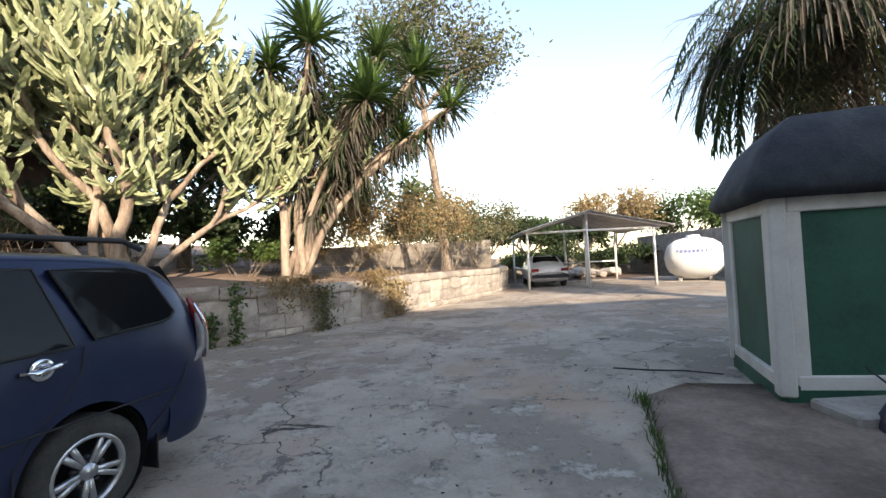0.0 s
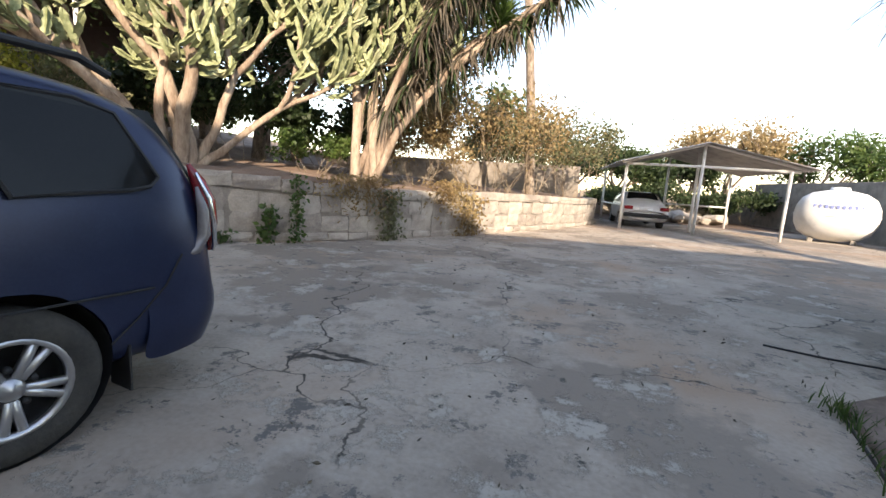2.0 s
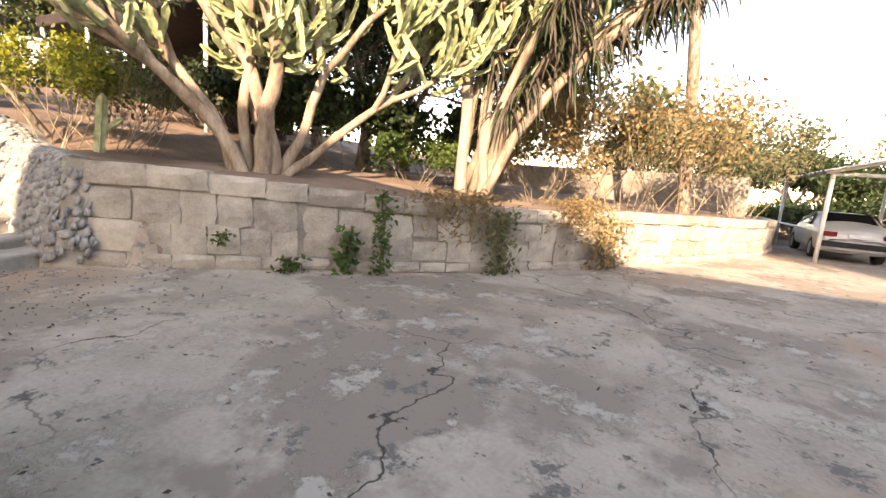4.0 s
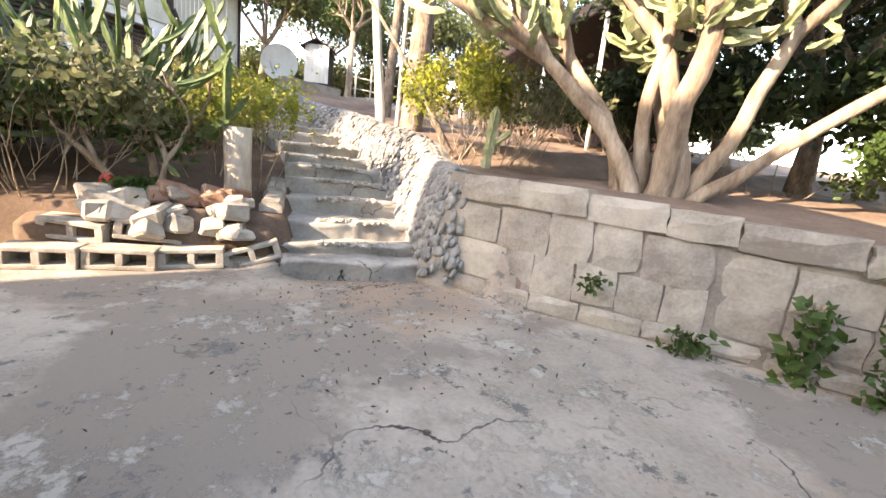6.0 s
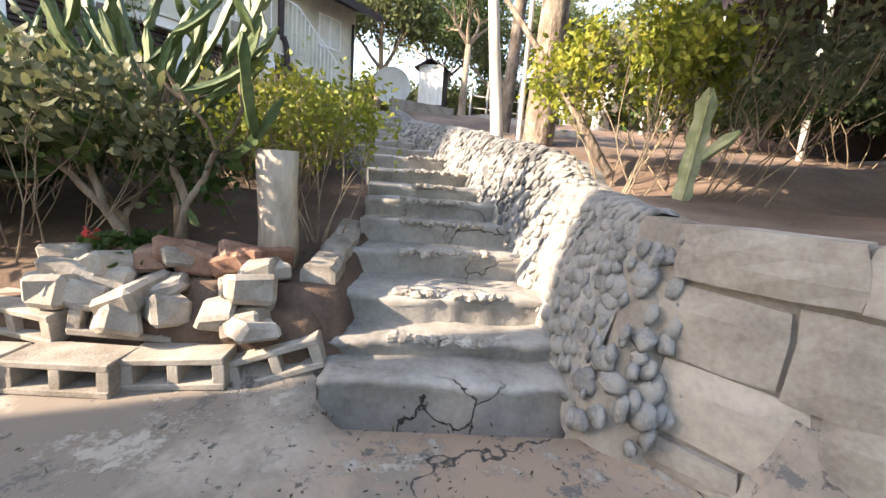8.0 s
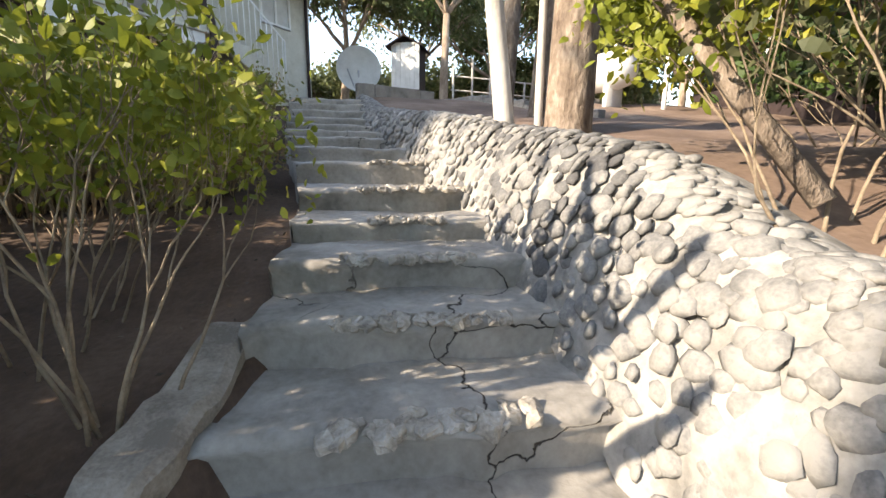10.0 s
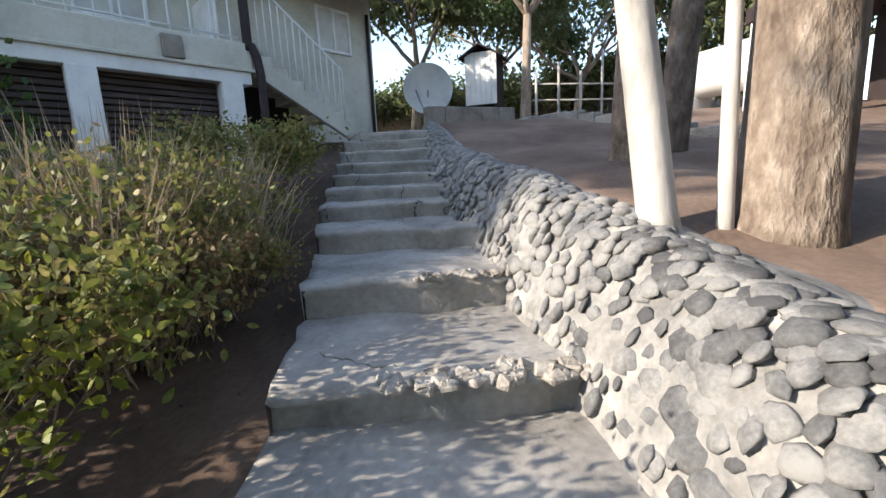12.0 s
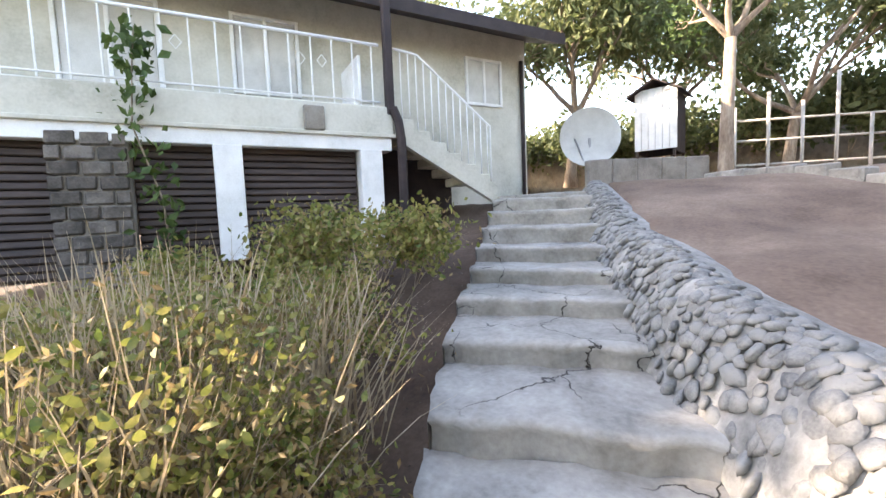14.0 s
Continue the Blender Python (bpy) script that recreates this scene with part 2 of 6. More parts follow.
def step_mat():
    """Grey step cement: stains and a few wandering cracks."""
    m = mat("step_cement", [(0.18, 0.168, 0.152), (0.295, 0.277, 0.253), (0.40, 0.38, 0.35)], 2.2, 0.9, 0.7, 24.0, dist=0.018)
    nt = m.node_tree
    L = nt.links.new
    p = nt.nodes["Principled BSDF"]
    g = nt.nodes.new("ShaderNodeNewGeometry")
    warp = nt.nodes.new("ShaderNodeTexNoise")
    warp.inputs["Scale"].default_value, warp.inputs["Detail"].default_value = 2.2, 8
    L(g.outputs["Position"], warp.inputs["Vector"])
    va = nt.nodes.new("ShaderNodeVectorMath")
    va.operation = "MULTIPLY_ADD"
    L(warp.outputs["Color"], va.inputs[0])
    va.inputs[1].default_value = (0.7, 0.7, 0.2)
    L(g.outputs["Position"], va.inputs[2])
    vor = nt.nodes.new("ShaderNodeTexVoronoi")
    vor.feature = "DISTANCE_TO_EDGE"
    vor.inputs["Scale"].default_value = 0.95
    L(va.outputs[0], vor.inputs["Vector"])
    cr = nt.nodes.new("ShaderNodeMapRange")
    cr.inputs["From Min"].default_value, cr.inputs["From Max"].default_value = 0.0065, 0.002
    L(vor.outputs["Distance"], cr.inputs["Value"])
    gate = nt.nodes.new("ShaderNodeTexNoise")
    gate.inputs["Scale"].default_value = 0.9
    L(g.outputs["Position"], gate.inputs["Vector"])
    gm = nt.nodes.new("ShaderNodeMapRange")
    gm.inputs["From Min"].default_value, gm.inputs["From Max"].default_value = 0.49, 0.55
    L(gate.outputs["Fac"], gm.inputs["Value"])
    mu = nt.nodes.new("ShaderNodeMath")
    mu.operation = "MULTIPLY"
    L(cr.outputs[0], mu.inputs[0])
    L(gm.outputs[0], mu.inputs[1])
    src = p.inputs["Base Color"].links[0].from_socket
    mx = nt.nodes.new("ShaderNodeMix")
    mx.data_type = "RGBA"
    L(mu.outputs[0], mx.inputs[0])
    L(src, mx.inputs[6])
    mx.inputs[7].default_value = (0.05, 0.045, 0.04, 1)
    L(mx.outputs[2], p.inputs["Base Color"])
    b = nt.nodes.new("ShaderNodeBump")
    b.inputs["Strength"].default_value, b.inputs["Distance"].default_value = 0.9, 0.02
    b.invert = True
    L(mu.outputs[0], b.inputs["Height"])
    L(p.inputs["Normal"].links[0].from_socket, b.inputs["Normal"])
    L(b.outputs[0], p.inputs["Normal"])
    return m


CONCRETE = concrete_mat()
SOIL = mat("red_soil", [(0.05, 0.031, 0.022), (0.09, 0.058, 0.041), (0.15, 0.10, 0.072)], 1.1, 0.95, 0.7, 28.0, dist=0.03)
DUST = mat("terrace_dust", [(0.105, 0.07, 0.052), (0.18, 0.124, 0.094), (0.27, 0.20, 0.155)], 0.8, 0.95, 0.5, 30.0, dist=0.03)
STEP = step_mat()
DARK_STONE = mat("dark_pier_stone", [(0.055, 0.048, 0.042), (0.11, 0.095, 0.083), (0.19, 0.165, 0.145)], 4.0, 0.92, 0.7, 40.0, per_object=0.25, world_space=True, dist=0.015)
APRON = mat("dusty_red_concrete", [(0.085, 0.062, 0.05), (0.15, 0.113, 0.092), (0.24, 0.19, 0.156)], 1.4, 0.93, 0.5, 30.0, dist=0.012)
RUBBLE = mat("broken_cement", [(0.16, 0.14, 0.12), (0.33, 0.30, 0.26), (0.48, 0.45, 0.41)], 9.0, 0.95, 0.9, 60.0, dist=0.02)
STONE = mat("wall_stone", [(0.21, 0.18, 0.155), (0.32, 0.285, 0.245), (0.43, 0.385, 0.33)], 2.4, 0.9, 0.55, 38.0, per_object=0.22, dist=0.015)
MORTAR = mat("wall_mortar", [(0.16, 0.14, 0.12), (0.24, 0.21, 0.18), (0.30, 0.27, 0.235)], 3.0, 0.95, 0.7, 40.0)
COBBLE = mat("cobble_stone", [(0.065, 0.065, 0.068), (0.135, 0.135, 0.135), (0.25, 0.245, 0.235)], 5.0, 0.8, 0.5, 70.0, per_object=0.35)
PALE_MORTAR = mat("cobble_mortar", [(0.15, 0.145, 0.136), (0.26, 0.252, 0.238), (0.39, 0.375, 0.35)], 4.0, 0.92, 1.0, 26.0)
BLOCK = mat("block_cement", [(0.18, 0.155, 0.13), (0.31, 0.275, 0.235), (0.42, 0.385, 0.335)], 4.0, 0.95, 0.6, 70.0, per_object=0.15)
BRICK = mat("old_red_brick", [(0.14, 0.07, 0.05), (0.23, 0.125, 0.085), (0.30, 0.19, 0.14)], 6.0, 0.95, 0.6, 50.0, per_object=0.2)
BARK = mat("grey_bark", [(0.09, 0.065, 0.05), (0.21, 0.165, 0.13), (0.38, 0.32, 0.265)], 7.0, 0.95, 1.0, 26.0, stretch=(1, 1, 0.45), dist=0.05)
PALE_BARK = mat("pale_bark", [(0.13, 0.09, 0.065), (0.27, 0.205, 0.155), (0.42, 0.345, 0.27)], 4.5, 0.95, 1.0, 30.0, stretch=(1, 1, 0.3), dist=0.03)
WHITE_BARK = mat("limewashed_bark", [(0.26, 0.245, 0.22), (0.43, 0.405, 0.375), (0.56, 0.53, 0.49)], 3.0, 0.9, 0.4, 30.0, stretch=(1, 1, 0.3))
DRY_TWIG = mat("dry_twig", [(0.13, 0.10, 0.07), (0.23, 0.18, 0.13), (0.35, 0.285, 0.21)], 6.0, 0.95, 0.2)
LEAF = leaf_mat("green_leaf", [(0.03, 0.055, 0.015), (0.055, 0.10, 0.025), (0.11, 0.16, 0.04)])
DARK_LEAF = leaf_mat("dark_leaf", [(0.016, 0.03, 0.012), (0.03, 0.052, 0.018), (0.055, 0.085, 0.028)])
LIME_LEAF = leaf_mat("yellow_green_leaf", [(0.09, 0.125, 0.018), (0.20, 0.23, 0.03), (0.36, 0.33, 0.05)], 2.2)
HEDGE_LEAF = leaf_mat("hedge_leaf", [(0.07, 0.11, 0.025), (0.20, 0.21, 0.055), (0.38, 0.32, 0.13)], 4.5)
WEEPING_LEAF = leaf_mat("weeping_leaf", [(0.06, 0.085, 0.035), (0.13, 0.155, 0.065), (0.24, 0.25, 0.12)], 1.6, through_light=0.45)
STRAW = leaf_mat("straw_stalk", [(0.26, 0.20, 0.13), (0.42, 0.34, 0.235), (0.56, 0.47, 0.34)], 5.0, 0.8, 0.25)
OLIVE_LEAF = leaf_mat("olive_leaf", [(0.055, 0.07, 0.035), (0.11, 0.12, 0.06), (0.20, 0.19, 0.10)])
DRY_LEAF = leaf_mat("dry_leaf", [(0.15, 0.095, 0.045), (0.27, 0.19, 0.09), (0.38, 0.30, 0.16)])
PALM_LEAF = leaf_mat("sword_leaf", [(0.03, 0.055, 0.018), (0.06, 0.11, 0.03), (0.12, 0.18, 0.05)], 1.5, 0.4, 0.2)
PALM_DEAD = leaf_mat("withered_frond", [(0.05, 0.042, 0.035), (0.10, 0.085, 0.065), (0.18, 0.15, 0.11)])
DARK_CACTUS = mat("dark_spurge_skin", [(0.03, 0.055, 0.02), (0.065, 0.105, 0.04), (0.15, 0.19, 0.08)], 3.2, 0.5, 0.3, 20.0)
STUMP_WOOD = mat("weathered_stump", [(0.24, 0.20, 0.165), (0.38, 0.335, 0.28), (0.50, 0.455, 0.39)], 4.5, 0.95, 0.9, 30.0, stretch=(1, 1, 0.3), dist=0.02)
CACTUS = mat("spurge_skin", [(0.11, 0.135, 0.06), (0.24, 0.265, 0.14), (0.42, 0.42, 0.27)], 3.2, 0.6, 0.3, 20.0)
CAR_PAINT = mat("dark_blue_paint", [(0.010, 0.017, 0.048), (0.014, 0.023, 0.060), (0.021, 0.031, 0.072)], 2.0, 0.30, 0.02, 90.0, metal=0.35, spec=0.6)
CAR_WHITE = mat("dusty_white_paint", [(0.52, 0.50, 0.47), (0.62, 0.60, 0.57), (0.68, 0.67, 0.64)], 2.0, 0.35, 0.0)
GLASS_DARK = mat("tinted_glass", [(0.006, 0.007, 0.008), (0.010, 0.011, 0.012)], 2.0, 0.05, 0.0, spec=0.22)
RUBBER = mat("tyre_rubber", [(0.03, 0.028, 0.026), (0.06, 0.056, 0.05)], 9.0, 0.9, 0.4)
ALLOY = mat("alloy_rim", [(0.42, 0.42, 0.43), (0.55, 0.55, 0.56)], 6.0, 0.32, 0.0, metal=0.9)
CHROME = mat("chrome", [(0.75, 0.75, 0.77), (0.82, 0.82, 0.84)], 6.0, 0.08, 0.0, metal=1.0)
BLACK = mat("black_plastic", [(0.012, 0.012, 0.013), (0.022, 0.022, 0.023)], 8.0, 0.6, 0.1)
RED_LENS = mat("red_lens", [(0.16, 0.008, 0.010), (0.26, 0.014, 0.018)], 5.0, 0.12, 0.0, spec=0.7)
CLEAR_LENS = mat("clear_lens", [(0.13, 0.115, 0.115), (0.20, 0.175, 0.175)], 5.0, 0.1, 0.0, spec=0.7)
CREAM = mat("cream_plaster", [(0.40, 0.385, 0.32), (0.53, 0.51, 0.44), (0.62, 0.60, 0.53)], 1.2, 0.9, 0.25, 25.0)
WHITE = mat("white_paint", [(0.60, 0.60, 0.58), (0.74, 0.74, 0.73), (0.82, 0.82, 0.81)], 2.0, 0.6, 0.1)
RAIL_WHITE = mat("white_enamel", [(0.68, 0.68, 0.66), (0.80, 0.80, 0.79)], 6.0, 0.45, 0.0)
BROWN = mat("brown_shutter", [(0.030, 0.019, 0.016), (0.055, 0.036, 0.030), (0.085, 0.06, 0.05)], 4.0, 0.6, 0.3, stretch=(0.4, 0.4, 3))
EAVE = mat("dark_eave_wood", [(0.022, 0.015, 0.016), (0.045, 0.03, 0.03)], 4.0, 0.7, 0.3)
GREEN = mat("green_panel", [(0.010, 0.055, 0.038), (0.016, 0.082, 0.055), (0.026, 0.105, 0.07)], 1.6, 0.7, 0.06, 30.0)
FELT = mat("dark_roof_felt", [(0.018, 0.022, 0.028), (0.03, 0.036, 0.045), (0.05, 0.055, 0.06)], 3.0, 0.95, 0.8, 60.0)
TARP = mat("blue_tarpaulin", [(0.012, 0.014, 0.028), (0.022, 0.026, 0.055), (0.05, 0.03, 0.05)], 3.0, 0.6, 0.4)
TIN = mat("roof_tin", [(0.20, 0.20, 0.20), (0.33, 0.33, 0.33), (0.42, 0.41, 0.40)], 2.0, 0.5, 0.1, metal=0.4)
TANK = mat("tank_white", [(0.56, 0.57, 0.57), (0.70, 0.71, 0.71), (0.77, 0.78, 0.78)], 1.5, 0.5, 0.05)
DISH = mat("dish_paint", [(0.42, 0.41, 0.38), (0.54, 0.53, 0.50), (0.62, 0.61, 0.58)], 2.0, 0.6, 0.05)
BLUE_INK = mat("blue_lettering", [(0.16, 0.20, 0.42), (0.22, 0.27, 0.48)], 5.0, 0.6, 0.0)
FLOWER = mat("red_petal", [(0.45, 0.02, 0.03), (0.60, 0.05, 0.05)], 5.0, 0.5, 0.0)

# ---- plan ----
WALL = [(-7.15, 5.86), (-6.2, 6.58), (-5.6, 7.15), (-5.15, 7.6), (-4.5, 8.05), (-3.45, 9.1), (-2.35, 10.6), (-1.4, 12.1), (-0.2, 13.8), (1.3, 16.4), (2.1, 18.6), (2.6, 24.0)]
WALL_TOP = [1.24, 1.22, 1.15, 1.11, 1.06, 0.99, 0.97, 1.02, 1.0, 0.95, 0.95, 0.95]
STEP_X = [-7.5, -7.88, -8.28, -8.9, -9.42, -9.95, -10.55, -11.2, -12.15, -13.2, -14.0, -14.75, -15.45, -16.1, -16.75, -17.4, -18.05, -18.65]
XS = [-30.0, -18.7, -16.5, -15.2, -14.2, -13.3, -12.4, -11.3, -10.6, -9.5, -8.2, -7.5]
Y_RIGHT = [1.5, 3.6, 3.98, 4.31, 4.52, 4.87, 5.02, 5.37, 5.47, 5.64, 5.74, 5.70]
Y_LEFT = [-0.9, 2.1, 2.55, 2.88, 3.12, 3.42, 3.72, 4.0, 4.10, 4.16, 4.18, 4.20]


def lerp(x, a, b):
    return float(np.interp(x, a, b))


def tread(x):
    return lerp(x, [-19, -18.6, -16.2, -12.4, -10.15, -8.25, -7.5], [3.3, 3.25, 2.44, 1.57, 1.06, 0.29, 0.0])


def crest(x):
    return lerp(x, [-30, -19.1, -16.3, -15, -14.1, -13, -12, -11.4, -10.4, -9.7, -8.8, -7.4], [3.6, 3.45, 2.76, 2.57, 2.43, 2.28, 2.12, 1.98, 1.85, 1.72, 1.36, 1.25])


def wall_x(y):
    return lerp(y, [p[1] for p in WALL], [p[0] for p in WALL])


def wall_top(x):
    return lerp(x, [p[0] for p in WALL], WALL_TOP)


def on_terrace(x, y):
    if x < -7.3:
        return y > np.interp(x, XS, Y_RIGHT) + 0.46
    return y > 5.95 and x < wall_x(y) - 0.16


def height(x, y):
    """The ground's height."""
    lump = 0.035 * noise.noise((x * 0.9, y * 0.9, 0)) + 0.012 * noise.noise((x * 3, y * 3, 5))
    if on_terrace(x, y):
        z = crest(x) - 0.05 if x < -7.4 else wall_top(x) - 0.05
        off = (y - np.interp(x, XS, Y_RIGHT)) if x < -7.4 else min(6, wall_x(y) - x)
        return z + (0.04 if x > -10 else 0.0) * min(max(off - 0.5, 0), 6) + lump * 2
    if x < -7.3 and y > np.interp(x, XS, Y_LEFT) + 0.12:
        return tread(x) - 0.35
    if x < -7.75:
        bed = lerp(x, [-30, -19, -16, -13, -11, -9.5, -8.5, -8.0, -7.75], [4.2, 3.1, 2.25, 1.5, 1.12, 0.76, 0.62, 0.55, 0.0])
        return bed + lump * 2 - 0.05 * max(0, min(3, -y))
    return lump * 0.35


def ground():
    def axis(lo, hi, step, far):
        a = np.arange(lo, hi + step / 2, step)
        out = [1.5, 4, 9, 20, 50, 120, 300, 700]
        return np.concatenate([[lo - o for o in out[::-1]], a, [hi + o for o in out]])

    ax, ay = axis(-26, 12, 0.2, 0), axis(-5, 26, 0.2, 0)
    vs = [(x, y, height(max(-30, min(14, x)), max(-8, min(30, y)))) for x in ax for y in ay]
    ny = len(ay)
    fs, ms = [], []
    for i in range(len(ax) - 1):
        for j in range(ny - 1):
            fs.append((i * ny + j, (i + 1) * ny + j, (i + 1) * ny + j + 1, i * ny + j + 1))
            cx, cy = (ax[i] + ax[i + 1]) / 2, (ay[j] + ay[j + 1]) / 2
            if on_terrace(cx, cy):
                ms.append(2)
            elif cx < -7.75 or cy > 22 or cx > 13 or cy < -6:
                ms.append(1)
            else:
                ms.append(0)
    b = Build()
    b.v, b.f, b.m = vs, fs, ms
    b.put("ground", [CONCRETE, SOIL, DUST], True, label="cracked worn concrete yard with dusty red-brown garden soil", category="ground", kind="structure")


ground()


def stairs():
    st = base("garden_stairs", (-7.5, 5, 0), "long flight of rough worn grey cement garden steps", "stairs", kind="structure")
    n = len(STEP_X)
    for i, x in enumerate(STEP_X):
        z = tread(STEP_X[i + 1]) if i + 1 < n else 3.3
        z = tread(x) * 0.35 + z * 0.65 if i else 0.13
        x2 = STEP_X[i + 1] - 0.05 if i + 1 < n else -21.5
        sk = lerp(x, [-19, -12, -10.5, -7.5], [0.03, 0.15, 0.1, 0.03])
        yl, yr = lerp(x, XS, Y_LEFT), lerp(x, XS, Y_RIGHT) + 0.12
        yl2, yr2 = lerp(x2, XS, Y_LEFT), lerp(x2, XS, Y_RIGHT) + 0.12
        b = Build()
        nx, ny = 10, 22
        top = []
        for a in range(nx + 1):
            fx = a / nx
            for c in range(ny + 1):
                fy = c / ny
                xx = x + (x2 - x) * fx + sk * (0.5 - fy) * 2
                yy = (yl + (yl2 - yl) * fx) * (1 - fy) + (yr + (yr2 - yr) * fx) * fy
                edge = 1 if a == 0 else 0
                nz = noise.noise((xx * 2.3, yy * 2.3, i * 3.1)) * 0.028 + noise.noise((xx * 7, yy * 7, i)) * 0.014
                xx += edge * (noise.noise((yy * 2.2, i * 7.7, 1)) * 0.08 + noise.noise((yy * 8, i * 5.1, 2)) * 0.04)
                side = -0.05 * noise.noise((xx * 4, i * 2.0, 3)) if c == 0 else 0
                top.append((xx, yy + side, z + nz - (0.028 if edge else 0)))
        N = (ny + 1)
        lip = 0.045 + 0.02 * R.random()
        face = [(p[0] - 0.035 - 0.05 * abs(noise.noise((p[1] * 5, i, 8))), p[1], p[2] - lip) for p in top[:N]]
        low = [(p[0] - 0.02, p[1], z - 0.42) for p in top[:N]]
        sl = [(top[a * N][0], top[a * N][1] + 0.015, z - 0.42) for a in range(nx + 1)]
        vs = top + face + low + sl
        fs = [(a * N + c, (a + 1) * N + c, (a + 1) * N + c + 1, a * N + c + 1)[::-1] for a in range(nx) for c in range(ny)]
        o1, o2, o3 = len(top), len(top) + N, len(top) + 2 * N
        for c in range(ny):
            fs.append((c, c + 1, o1 + c + 1, o1 + c)[::-1])
            fs.append((o1 + c, o1 + c + 1, o2 + c + 1, o2 + c)[::-1])
        for a in range(nx):
            fs.append((a * N, (a + 1) * N, o3 + a + 1, o3 + a))
        b.add(vs, fs)
        b.put("step", STEP, True, st)
        if 1 <= i <= 8:
            rb = Build()
            wide = {7: (0.3, 0.97, 110), 8: (0.5, 0.95, 30), 6: (0.35, 0.7, 70)}.get(i, (0.25, 0.75, 60))
            for k in range(wide[2]):
                fy = R.uniform(*wide[:2])
                px = x - R.uniform(-0.03, 0.17) * (0.4 + 0.9 * abs(noise.noise((fy * 5, i, 4)))) + sk * (0.5 - fy) * 2
                py = yl * (1 - fy) + yr * fy
                s = R.uniform(0.014, 0.05)
                rb.box((0, 0, 0), (s * 1.6, s * 1.8, s), pose(px, py, z - 0.004, R.uniform(-25, 25), R.uniform(-25, 25), R.uniform(0, 180)), s * 0.3, jit=s * 0.25)
            rb.put("broken_edge", RUBBLE, False, st, label="crumbled stony step edge", kind="stuff")


stairs()


def along(poly, s):
    """Point, direction at the arc length s of a polyline."""
    for (a, b) in zip(poly[:-1], poly[1:]):
        d = Vector(b) - Vector(a)
        if s <= d.length:
            return Vector(a) + d.normalized() * s, d.normalized()
        s -= d.length
    d = (Vector(poly[-1]) - Vector(poly[-2])).normalized()
    return Vector(poly[-1]) + d * s, d


LENGTH = sum((Vector(b) - Vector(a)).length for a, b in zip(WALL[:-1], WALL[1:]))


def stone_mesh(seed, face=0.12):
    """A unit hewn stone: 1 x 1 x 1, bulging towards -y."""
    rr = random.Random(seed)
    b = Build()
    n = 3
    vs = []
    for i in range(n + 1):
        for j in range(n + 1):
            u, w = i / n, j / n
            edge = i in (0, n) or j in (0, n)
            cu = u - 0.5 + (rr.uniform(-0.035, 0.035))
            cw = w - 0.5 + (rr.uniform(-0.035, 0.035))
            if i in (0, n) and j in (0, n):
                cu *= 0.965
                cw *= 0.965
            vs.append((cu, -0.5 + (0.07 + rr.uniform(-0.02, 0.02) if edge else rr.uniform(-0.035, 0.035)), cw))
    ring = [(i, 0) for i in range(n)] + [(n, j) for j in range(n)] + [(n - i, n) for i in range(n)] + [(0, n - j) for j in range(n)]
    idx = [i * (n + 1) + j for i, j in ring]
    fs = [(i * (n + 1) + j, (i + 1) * (n + 1) + j, (i + 1) * (n + 1) + j + 1, i * (n + 1) + j + 1) for i in range(n) for j in range(n)]
    o = len(vs)
    vs += [(vs[k][0] * 1.0, 0.5, vs[k][2] * 1.0) for k in idx]
    for k in range(len(idx)):
        k2 = (k + 1) % len(idx)
        fs.append((idx[k], o + k, o + k2, idx[k2]))
    b.add(vs, fs)
    return b.mesh("stone", STONE, False)


